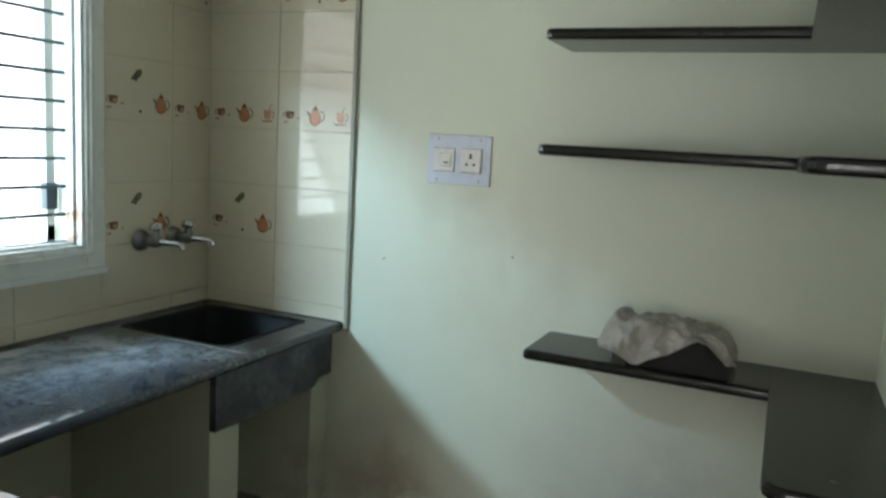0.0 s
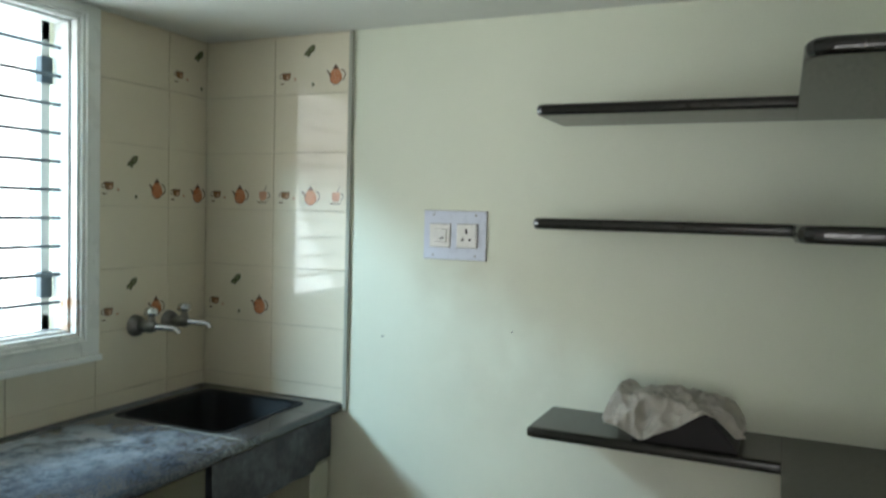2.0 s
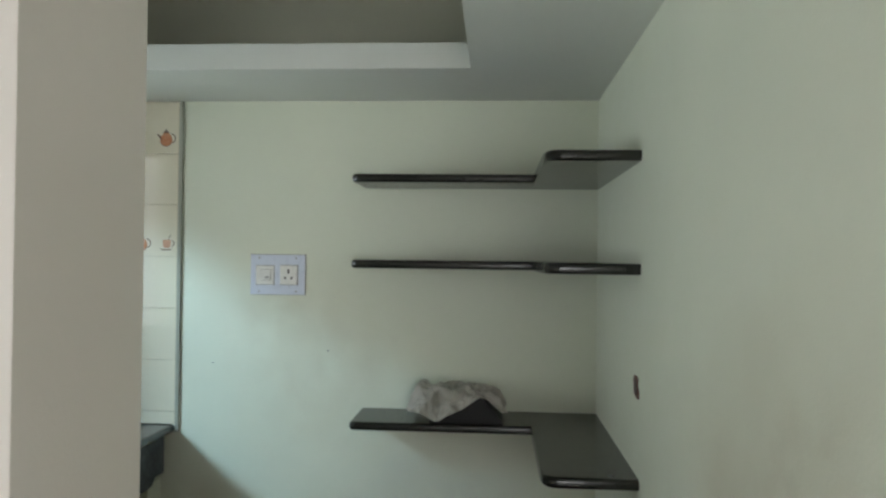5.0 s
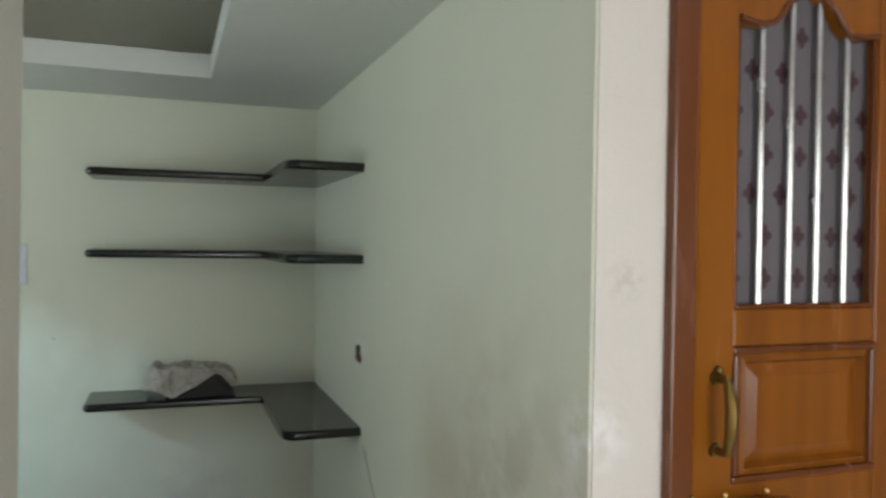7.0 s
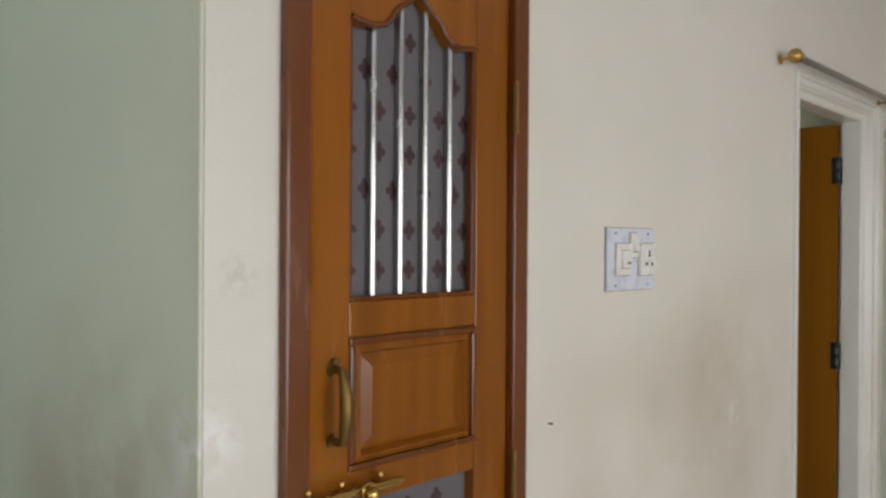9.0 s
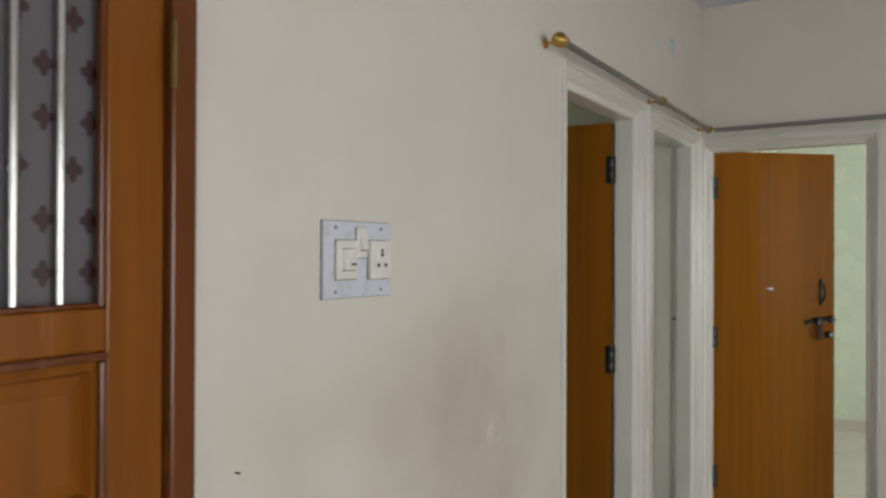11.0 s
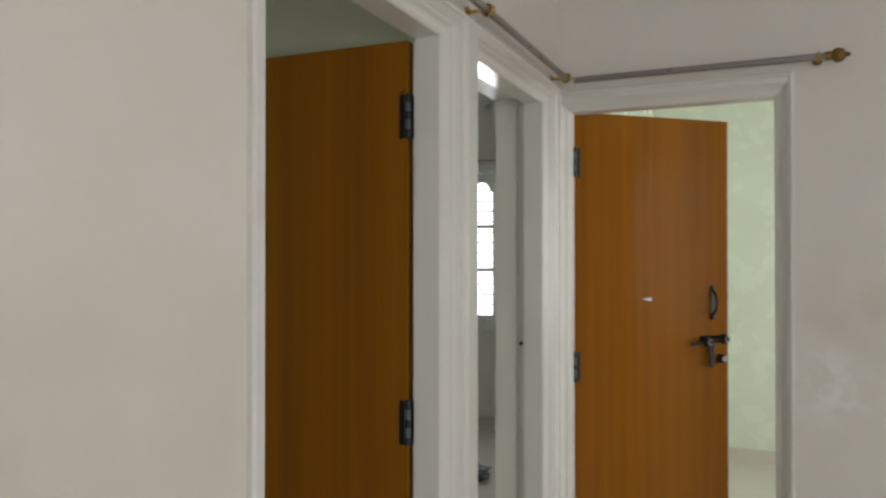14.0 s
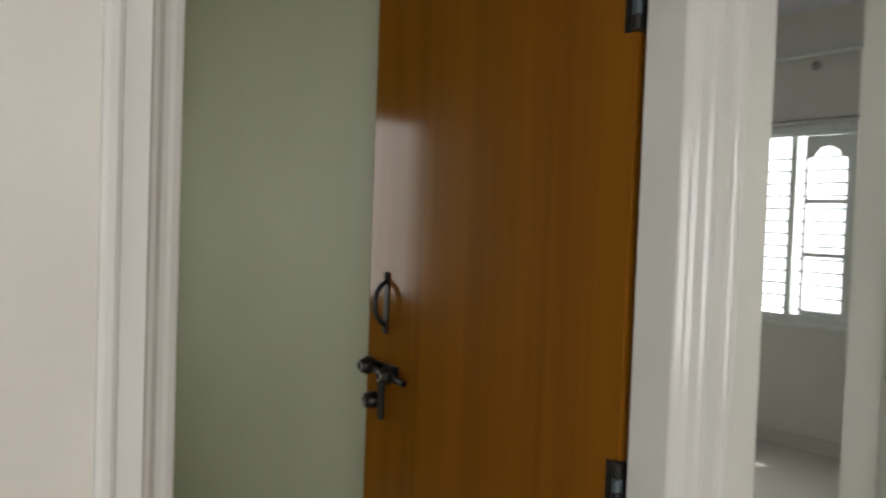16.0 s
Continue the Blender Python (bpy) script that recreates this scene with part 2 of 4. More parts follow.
# ---- mesh tools ----
def box(bm, x0, x1, y0, y1, z0, z1, bevel=0.0, segs=2):
    vs = [bm.verts.new((x, y, z)) for z in (z0, z1) for y in (y0, y1) for x in (x0, x1)]
    fs = [bm.faces.new([vs[i] for i in f]) for f in ((0, 2, 3, 1), (4, 5, 7, 6), (0, 1, 5, 4), (2, 6, 7, 3), (0, 4, 6, 2), (1, 3, 7, 5))]
    if bevel:
        es = list({e for f in fs for e in f.edges})
        bmesh.ops.bevel(bm, geom=es, offset=bevel, segments=segs, affect="EDGES", profile=0.6)
    return bm


def boxes(*items, bevel=0.0):
    bm = bmesh.new()
    for it in items:
        box(bm, *it, bevel=bevel)
    return bm


def prism(bm, pts, axis, a, c, bevel=0.0, segs=2):
    """A flat outline drawn out along an axis from a to c. axis x: points are (y, z); y: (x, z); z: (x, y)."""
    def at(p, q):
        return {"x": (q, p[0], p[1]), "y": (p[0], q, p[1]), "z": (p[0], p[1], q)}[axis]
    lo, hi = [bm.verts.new(at(p, a)) for p in pts], [bm.verts.new(at(p, c)) for p in pts]
    k = len(pts)
    fs = [bm.faces.new(lo[::-1]), bm.faces.new(hi)] + [bm.faces.new((lo[i], lo[(i + 1) % k], hi[(i + 1) % k], hi[i])) for i in range(k)]
    bmesh.ops.recalc_face_normals(bm, faces=fs)
    if bevel:
        es = [e for f in fs[:2] for e in f.edges]
        bmesh.ops.bevel(bm, geom=es, offset=bevel, segments=segs, affect="EDGES", profile=0.6)
    return bm


def tube(bm, path, r, n=12, caps=True):
    """A round bar along a path; r may be one radius or one for each point."""
    rs = r if isinstance(r, (list, tuple)) else [r] * len(path)
    P = [Vector(p) for p in path]
    rings, up = [], None
    for i, p in enumerate(P):
        d = (P[min(i + 1, len(P) - 1)] - P[max(i - 1, 0)]).normalized()
        if up is None:
            up = d.orthogonal().normalized()
        up = (up - d * up.dot(d)).normalized()
        side = d.cross(up)
        rings.append([bm.verts.new(p + (up * math.cos(a) + side * math.sin(a)) * rs[i]) for a in (2 * math.pi * j / n for j in range(n))])
    for A, B in zip(rings, rings[1:]):
        for j in range(n):
            bm.faces.new((A[j], A[(j + 1) % n], B[(j + 1) % n], B[j])).smooth = True
    if caps:
        for ring in (rings[0][::-1], rings[-1]):
            bm.faces.new([bm.verts.new(v.co) for v in ring])
    return bm


def ball(bm, c, r, squash=(1, 1, 1), u=16, v=10):
    res = bmesh.ops.create_uvsphere(bm, u_segments=u, v_segments=v, radius=r)
    for vert in res["verts"]:
        vert.co = Vector((vert.co.x * squash[0], vert.co.y * squash[1], vert.co.z * squash[2])) + Vector(c)
        for f in vert.link_faces:
            f.smooth = True
    return bm


def finish(name, bm, mat, at=(0, 0, 0)):
    bmesh.ops.recalc_face_normals(bm, faces=bm.faces)
    bm.transform(Matrix.Translation(-Vector(at)))
    me = bpy.data.meshes.new(name)
    bm.to_mesh(me)
    bm.free()
    me.materials.append(mat)
    return me


def thing(name, at, label, category, group=""):
    ob = new(name)
    ob.location = at
    return tagged(ob, label, category, group)


def place_of(ob):
    p = Vector(ob.location)
    while ob.parent:
        ob = ob.parent
        p += Vector(ob.location)
    return p


def part(name, bm, material, parent, label=""):
    """One mesh, drawn in world coordinates, under a thing or a part."""
    ob = new(name, finish(name, bm, material, place_of(parent)))
    ob.parent = parent
    return tagged(ob, label)


def single(name, bm, material, at, label, category, group="", kind=""):
    ob = new(name, finish(name, bm, material, at))
    ob.location = at
    return tagged(ob, label, category, group, kind)


def setting(name, bm, material, label="", category=""):
    return tagged(new(name, finish(name, bm, material)), label, category, "", "structure")


def wall(bm, axis, c0, c1, u0, u1, z0, z1, holes=()):
    """A wall of thickness c0..c1 across axis, from u0 to u1 along the other, with holes (ua, ub, za, zb) that go right through."""
    us = sorted({u0, u1, *[v for h in holes for v in h[:2]]})
    zs = sorted({z0, z1, *[v for h in holes for v in h[2:]]})
    us, zs = [u for u in us if u0 <= u <= u1], [z for z in zs if z0 <= z <= z1]
    nu, nz = len(us) - 1, len(zs) - 1

    def solid(i, j):
        if not (0 <= i < nu and 0 <= j < nz):
            return False
        u, z = (us[i] + us[i + 1]) / 2, (zs[j] + zs[j + 1]) / 2
        return not any(h[0] < u < h[1] and h[2] < z < h[3] for h in holes)

    verts = {}

    def v(c, u, z):
        key = (c, u, z)
        if key not in verts:
            verts[key] = bm.verts.new((c, u, z) if axis == "x" else (u, c, z))
        return verts[key]

    for i in range(nu):
        for j in range(nz):
            if not solid(i, j):
                continue
            a, b, p, q = us[i], us[i + 1], zs[j], zs[j + 1]
            for c in (c0, c1):
                bm.faces.new((v(c, a, p), v(c, b, p), v(c, b, q), v(c, a, q)))
            for ok, (ua, za), (ub, zb) in ((solid(i - 1, j), (a, p), (a, q)), (solid(i + 1, j), (b, p), (b, q)), (solid(i, j - 1), (a, p), (b, p)), (solid(i, j + 1), (a, q), (b, q))):
                if not ok:
                    bm.faces.new((v(c0, ua, za), v(c0, ub, zb), v(c1, ub, zb), v(c1, ua, za)))
    return bm


# ---- structure ----
KX0, KX1, KY = -2.03, 0.434, 2.525      # kitchen: window wall, right wall, back wall
CEIL, SOFFIT = 2.9, 2.142
FX = 4.822                              # far wall of the living room
JX, JY0, JY1 = -0.46, 0.06, 0.335        # end of the partition beside the kitchen's entry

W_WIN = (0.72, 1.925, 1.01, 2.115)
setting("wall_kitchen_window", wall(bmesh.new(), "x", KX0 - 0.23, KX0, JY1, KY + 0.2, 0, CEIL, [W_WIN]), M_KITCHEN)
setting("wall_kitchen_back", wall(bmesh.new(), "y", KY, KY + 0.2, KX0, KX1 + 0.14, 0, CEIL), M_KITCHEN)
setting("wall_kitchen_side", wall(bmesh.new(), "x", KX1, KX1 + 0.006, 0.004, KY, 0, CEIL), M_KITCHEN)
setting("wall_partition", wall(bmesh.new(), "y", JY0, JY1, -2.06, JX, 0, CEIL), M_LIVING)
setting("wall_doors", wall(bmesh.new(), "y", 0.0, 0.15, KX1 + 0.006, FX, 0, CEIL, [(0.60, 1.19, 0.0, 2.12), (2.80, 4.818, 0.0, 2.172)]), M_LIVING)
setting("wall_far", wall(bmesh.new(), "x", FX, FX + 0.12, -4.2, 0.0, 0, CEIL, [(-0.885, -0.004, 0.0, 2.154)]), M_LIVING)
setting("wall_living_window", wall(bmesh.new(), "y", -4.4, -4.2, -2.26, FX + 0.12, 0, CEIL, [(0.2, 2.6, 0.3, 2.2)]), M_LIVING)
# unseen wall; its opening is added to let the side fill in
setting("wall_living_side", wall(bmesh.new(), "x", -2.26, -2.06, -4.2, JY1, 0, CEIL, [(-3.2, -1.6, 0.9, 2.1)]), M_LIVING)
setting("ceiling_living", boxes((-2.26, FX + 0.12, -4.4, JY0, CEIL, CEIL + 0.12)), M_CEIL_LAV)
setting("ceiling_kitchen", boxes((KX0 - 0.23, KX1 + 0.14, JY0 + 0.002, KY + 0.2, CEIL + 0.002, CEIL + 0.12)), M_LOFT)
bm = bmesh.new()
RX0, RX1, RY0, RY1 = -1.479, -0.082, 0.75, 1.974
for b in ((KX0, RX0, JY1, KY), (RX1, KX1, 0.0, KY), (RX0, RX1, RY1, KY), (RX0, RX1, JY1, RY0)):
    box(bm, b[0], b[1], b[2], b[3], SOFFIT, SOFFIT + 0.09)
setting("ceiling_loft_slab", bm, M_CEIL, "white painted loft slab with a rectangular opening", "ceiling")
setting("floor_kitchen", boxes((KX0 - 0.23, KX1 + 0.14, 0.05, KY + 0.2, -0.1, 0)), M_REDFLOOR)
setting("floor_living", boxes((-2.26, FX + 0.12, -4.4, 0.05, -0.1, 0)), M_FLOOR)
setting("floor_inner_rooms", boxes((KX1 + 0.14, 8.2, 0.05, 3.8, -0.1, 0)), M_FLOOR)
setting("floor_far_room", boxes((FX + 0.12, 8.2, -3.6, 0.05, -0.1, 0)), M_FLOOR)
# prayer niche behind the teak door
setting("wall_niche", wall(bmesh.new(), "x", KX1 + 0.008, KX1 + 0.14, 0.15, KY, 0, CEIL), M_STORE)
setting("wall_niche_back", wall(bmesh.new(), "y", 1.3, 1.4, KX1 + 0.14, 1.9, 0, CEIL), M_STORE)
# bedroom behind the first white door
setting("wall_bedroom_left", wall(bmesh.new(), "x", 1.9, 2.0, 0.15, 3.2, 0, CEIL + 0.15), M_BEDROOM)
setting("wall_bedroom_right", wall(bmesh.new(), "x", 3.72, 3.80, 0.15, 3.2, 0, CEIL + 0.15), M_BEDROOM)
setting("wall_bedroom_back", wall(bmesh.new(), "y", 3.2, 3.3, 1.9, 3.80, 0, CEIL + 0.15, [(1.8 + 0.1, 2.8, 1.0, 2.1)]), M_BEDROOM)
# store room behind the second white door
setting("wall_store_window", wall(bmesh.new(), "x", 7.82, 8.02, 0.0, 3.8, 0, CEIL + 0.15, [(1.28, 2.51, 0.88, 2.23)]), M_STORE)
setting("wall_store_back", wall(bmesh.new(), "y", 3.6, 3.8, 3.80, 7.82, 0, CEIL + 0.15), M_STORE)
# far room behind the door in the far wall
setting("wall_room_divider", wall(bmesh.new(), "y", 0.0, 0.15, FX + 0.12, 7.82, 0, CEIL + 0.15), M_FAR)
setting("wall_far_room_back", wall(bmesh.new(), "x", 7.57, 7.7, -3.2, 0.0, 0, CEIL), M_FAR)
setting("wall_far_room_window", wall(bmesh.new(), "y", -3.3, -3.2, FX + 0.12, 7.7, 0, CEIL, [(5.3, 6.7, 0.95, 2.2)]), M_FAR)
setting("ceiling_inner_rooms", boxes((KX1 + 0.14, 8.0, 0.05, 3.8, CEIL + 0.15, CEIL + 0.25)), M_CEIL_LAV)
setting("ceiling_far_room", boxes((FX + 0.12, 7.8, -3.6, 0.05, CEIL + 0.004, CEIL + 0.12)), M_CEIL)
setting("ground", boxes((-400, 400, -400, 400, -0.6, -0.5)), M_GROUND)


def glow(name, strength):
    """Overcast sky outside a window."""
    m = bpy.data.materials.new(name)
    m.use_nodes = True
    e = m.node_tree.nodes.new("ShaderNodeEmission")
    e.inputs[0].default_value, e.inputs[1].default_value = (0.94, 0.98, 1.0, 1), strength
    m.node_tree.links.new(e.outputs[0], m.node_tree.nodes["Material Output"].inputs[0])
    return m


M_GLOW, M_GLOW_MID, M_GLOW_STRONG = glow("overcast_glow", 2.4), glow("hazy_sky_glow", 3.0), glow("bright_overcast_glow", 4.0)
setting("backdrop_kitchen", boxes((-6.05, -6.0, -16.0, 6.5, -0.4, 5.0)), M_GLOW_MID)
setting("backdrop_store", boxes((11.0, 11.05, -1.0, 7.0, -0.4, 5.0)), M_GLOW_STRONG)
setting("backdrop_living", boxes((-1.0, 6.0, -8.05, -8.0, -0.4, 5.0)), M_GLOW)
setting("backdrop_bedroom", boxes((0.0, 5.0, 7.0, 7.05, -0.4, 5.0)), M_GLOW)
setting("baseboard_store", boxes((7.808, 7.82, 0.15, 3.6, 0.0, 0.1)), M_FLOOR)
setting("baseboard_far_room", boxes((7.558, 7.57, -3.2, 0.0, 0.0, 0.1)), M_FLOOR)


# ---- doors ----
def casing(bm, axis, face, u0, u1, uo0, uo1, top, top_out, depth):
    """A moulded door frame swept round its opening: a flat outer band with a bead, an ogee down to the inner arris, and a rebate behind for the leaf. Depths run from the wall's face into the wall."""
    left, right, head = u0 - uo0, uo1 - u1, top_out - top

    def at(u, c, z):
        return (u, face + c, z) if axis == "y" else (face + c, u, z)

    inner = ((0, 0.11), (0, 0.032), (0.003, 0.028), (0.011, 0.022), (0.017, 0.0195), (0.024, 0.014), (0.032, 0.003), (0.038, -0.002), (0.042, -0.008))
    outer = ((0.018, -0.008), (0.016, -0.014), (0.011, -0.018), (0.004, -0.018), (0, -0.013), (0, 0.11))
    loops = []
    for d, c in inner:
        loops.append([at(u0 - d, c, 0), at(u0 - d, c, top + d), at(u1 + d, c, top + d), at(u1 + d, c, 0)])
    for d, c in outer:
        loops.append([at(u0 - left + d, c, 0), at(u0 - left + d, c, top + head - d), at(u1 + right - d, c, top + head - d), at(u1 + right - d, c, 0)])
    loops = [[bm.verts.new(p) for p in lp] for lp in loops]
    for A, B in zip(loops, loops[1:] + loops[:1]):
        for j in range(3):
            bm.faces.new((A[j], A[j + 1], B[j + 1], B[j]))

    def bx(a, b, z0, z1):
        c0, c1 = face + 0.1105, face + depth
        if axis == "y":
            box(bm, a, b, c0, c1, z0, z1, 0.003)
        else:
            box(bm, c0, c1, a, b, z0, z1, 0.003)
    bx(uo0 + 0.001, u0 - 0.036, 0, top_out - 0.001)
    bx(u1 + 0.036, uo1 - 0.001, 0, top_out - 0.001)
    bx(u0 - 0.036, u1 + 0.036, top + 0.03, top_out - 0.002)
    return bm


for nm, args in (("door_frame_1", ("y", 0.0, 2.880, 3.677, 2.797, 3.772, 2.094, 2.176, 0.148)), ("door_frame_2", ("y", 0.0, 3.915, 4.70, 3.773, 4.820, 2.094, 2.176, 0.148))):
    setting(nm, casing(bmesh.new(), *args), M_FRAME, "white enamelled door frame with ogee moulding", "door frame")
setting("door_frame_3", casing(bmesh.new(), "x", FX, -0.825, -0.046, -0.889, -0.001, 2.076, 2.158, 0.118), M_FRAME, "white enamelled door frame with ogee moulding", "door frame")


FLIP = False


def local_part(name, bm, mat, parent, label=""):
    if FLIP:
        bm.transform(Matrix.Diagonal((1, -1, 1, 1)))
    ob = new(name, finish(name, bm, mat))
    ob.parent = parent
    return tagged(ob, label)


def hinge(parent, zc, h=0.125):
    """A butt hinge at the leaf's pivot (local origin)."""
    bm = bmesh.new()
    box(bm, 0.003, 0.03, -0.0025, 0.0, zc - h / 2, zc + h / 2, 0.001, 1)
    box(bm, -0.036, -0.003, 0.0225, 0.026, zc - h / 2, zc + h / 2, 0.001, 1)
    box(bm, -0.006, 0.004, -0.006, 0.026, zc - h / 2, zc + h / 2, 0.001, 1)
    for k in (0, 2, 4):
        z0 = zc - h / 2 + h * k / 5
        tube(bm, [(0, -0.006, z0 + 0.001), (0, -0.006, z0 + h / 5 - 0.001)], 0.0095, 10)
    ball(bm, (0, -0.006, zc + h / 2), 0.007, (1, 1, 0.7), 10, 6)
    ob = local_part("hinge", bm, M_IRON, parent, "black iron butt hinge")
    bm = bmesh.new()
    for dz in (-0.035, 0.0, 0.035):
        for dx in (0.014, 0.024):
            tube(bm, [(dx, -0.0022, zc + dz), (dx, -0.0045, zc + dz)], 0.0022, 8)
    local_part("screw", bm, M_IRON, ob)
    for k in (1, 3):
        z0 = zc - h / 2 + h * k / 5
        local_part("knuckle", tube(bmesh.new(), [(0, -0.006, z0 + 0.001), (0, -0.006, z0 + h / 5 - 0.001)], 0.0092, 10), M_BAR, ob, "worn bright hinge knuckle")
    return ob


def flush_leaf(name, pivot, turn, width, label, z0=0.012, top=2.09):
    """A flush door leaf: local x runs from the hinge to the free edge, the seen face is at local y = 0 and the leaf lies behind it."""
    root = thing(name, (*pivot, 0), label, "door")
    root.rotation_euler = (0, 0, radians(turn))
    bm = box(bmesh.new(), 0.004, width, 0.0, 0.034, z0, top, 0.002, 2)
    local_part("leaf", bm, M_LAMINATE, root)
    bm = boxes((width - 0.0005, width + 0.002, 0.002, 0.032, z0 + 0.002, top - 0.002), bevel=0.0005)
    local_part("edge_lipping", bm, M_TEAK_DARK, root)
    for zc in (1.874, 1.007, 0.2):
        hinge(root, zc)
    # bow pull handle
    hx = width - 0.085
    bm = bmesh.new()
    box(bm, hx - 0.011, hx + 0.011, -0.004, 0.0, 1.19, 1.345, 0.003, 2)
    for zc in (1.2, 1.335):
        ball(bm, (hx, -0.004, zc), 0.011, (1, 0.5, 1), 10, 6)
    h = local_part("pull_handle", bm, M_IRON, root, "black iron bow handle")
    pts = [(hx, -0.004 - 0.032 * math.sin(math.pi * k / 12) ** 0.6, 1.212 + 0.11 * k / 12) for k in range(13)]
    local_part("bow", tube(bmesh.new(), pts, 0.0065, 10), M_IRON, h)
    # sliding bolt with rings, hasp and lock barrel
    z = 1.102
    bm = bmesh.new()
    tube(bm, [(width - 0.205, -0.022, z - 0.016), (width - 0.02, -0.022, z + 0.004)], 0.0085, 12)
    box(bm, width - 0.15, width - 0.045, -0.008, 0.0, z - 0.016, z + 0.014, 0.002, 1)
    b = local_part("sliding_bolt", bm, M_IRON, root, "black iron sliding door bolt")
    for dx, dz in ((-0.04, 0.002), (-0.13, -0.008)):
        bm = bmesh.new()
        ring = [(width + dx + 0.0, -0.022 + 0.018 * math.cos(a), z + dz + 0.018 * math.sin(a)) for a in (2 * math.pi * k / 16 for k in range(17))]
        tube(bm, ring, 0.0065, 8, False)
        tube(bm, [(width + dx, -0.012, z + dz), (width + dx, 0, z + dz)], 0.008, 8)
        local_part("ring_staple", bm, M_IRON, b)
        face = [(width + dx + 0.011 * math.cos(a), -0.0475, z + dz + 0.011 * math.sin(a)) for a in (2 * math.pi * k / 16 for k in range(2, 14))]
        local_part("worn_rim", tube(bmesh.new(), face, 0.0022, 6), M_ROD, b, "worn bright metal rim")
        local_part("staple_collar", tube(bmesh.new(), [(width + dx, -0.02, z + dz), (width + dx, -0.044, z + dz), (width + dx, -0.047, z + dz)], [0.017, 0.017, 0.013], 16), M_IRON, b)
    bm = prism(bmesh.new(), [(width - 0.117, z - 0.002), (width - 0.086, z - 0.002), (width - 0.090, z - 0.075), (width - 0.092, z - 0.120), (width - 0.104, z - 0.127), (width - 0.116, z - 0.120), (width - 0.118, z - 0.060)], "y", -0.024, -0.017, 0.002, 1)
    local_part("hasp", bm, M_IRON, b)
    bm = tube(bmesh.new(), [(width - 0.042, 0, z - 0.088), (width - 0.042, -0.026, z - 0.088), (width - 0.042, -0.03, z - 0.088)], [0.021, 0.02, 0.014], 20)
    lk = local_part("lock_barrel", bm, M_IRON, root, "round night latch barrel")
    local_part("keyhole_plate", tube(bmesh.new(), [(width - 0.042, -0.0295, z - 0.088), (width - 0.042, -0.032, z - 0.088)], 0.0115, 14), M_ROD, lk)
    return root


FLIP = True
flush_leaf("bedroom_door", (3.674, 0.124), 90, 0.845, "brown wood-grain laminate flush door standing wide open")
FLIP = False
far_leaf = flush_leaf("far_room_door", (4.915, -0.044), -48.5, 0.78, "brown wood-grain laminate flush door standing half open")
bm = prism(bmesh.new(), [(0.332, 1.288), (0.352, 1.292), (0.379, 1.295), (0.382, 1.278), (0.362, 1.281), (0.347, 1.285)], "y", -0.0008, 0.0)
local_part("torn_sticker", bm, M_PLATE, far_leaf, "scrap of white sticker")
bm = wall(bmesh.new(), "y", 0.1505, 0.245, 3.802, FX + 0.12, 0, CEIL + 0.15, [(3.802, 4.738, 0, 2.126)])
setting("wall_store_reveal", bm, M_STORE)
setting("door_stop_dots", tube(tube(bmesh.new(), [(4.7365, 0.132, 1.118), (4.7335, 0.132, 1.118)], 0.009, 12), [(4.7365, 0.118, 1.118), (4.734, 0.118, 1.118)], 0.0035, 8), M_IRON)


# teak prayer-room door: frame, stiles, rails, arch-topped barred light, raised panel
def curve_light():
    """The scalloped head of the upper light, from its left corner to its right one, as (x, z)."""
    half = [(0.723, 1.925), (0.74, 1.921), (0.762, 1.918), (0.785, 1.919), (0.803, 1.925), (0.817, 1.938), (0.827, 1.955), (0.838, 1.966), (0.853, 1.974), (0.868, 1.986), (0.878, 1.997), (0.889, 2.01)]
    return half + [(1.778 - x, z) for x, z in half[-2::-1]]


setting("door_frame_4", boxes((0.576, 0.627, -0.022, 0.10, 0, 2.2), (1.162, 1.213, -0.022, 0.10, 0, 2.2), (0.627, 1.162, -0.022, 0.10, 2.15, 2.2), bevel=0.006), M_TEAK_DARK, "dark polished teak door frame", "door frame")
pd = thing("prayer_room_door", (0.89, 0.0, 0.0), "polished teak door with barred scalloped glass light, closed", "door")
Y0, Y1 = -0.004, 0.032
part("stile", boxes((0.629, 0.723, Y0, Y1, 0.01, 2.147), bevel=0.004), M_TEAK, pd)
part("stile", boxes((1.057, 1.160, Y0, Y1, 0.01, 2.147), bevel=0.004), M_TEAK, pd)
for z0, z1 in ((1.341, 1.407), (1.034, 1.095), (0.01, 0.2)):
    part("rail", boxes((0.722, 1.058, Y0 + 0.0015, Y1 - 0.001, z0, z1), bevel=0.004), M_TEAK, pd)
head = curve_light()
part("arched_top_rail", prism(bmesh.new(), [(0.7235, 2.146)] + head + [(1.0565, 2.146)], "y", Y0 + 0.001, Y1 - 0.001), M_TEAK, pd)
part("arch_bead", tube(bmesh.new(), [(x, Y0, z + 0.004) for x, z in head], 0.006, 8), M_TEAK_DARK, pd)
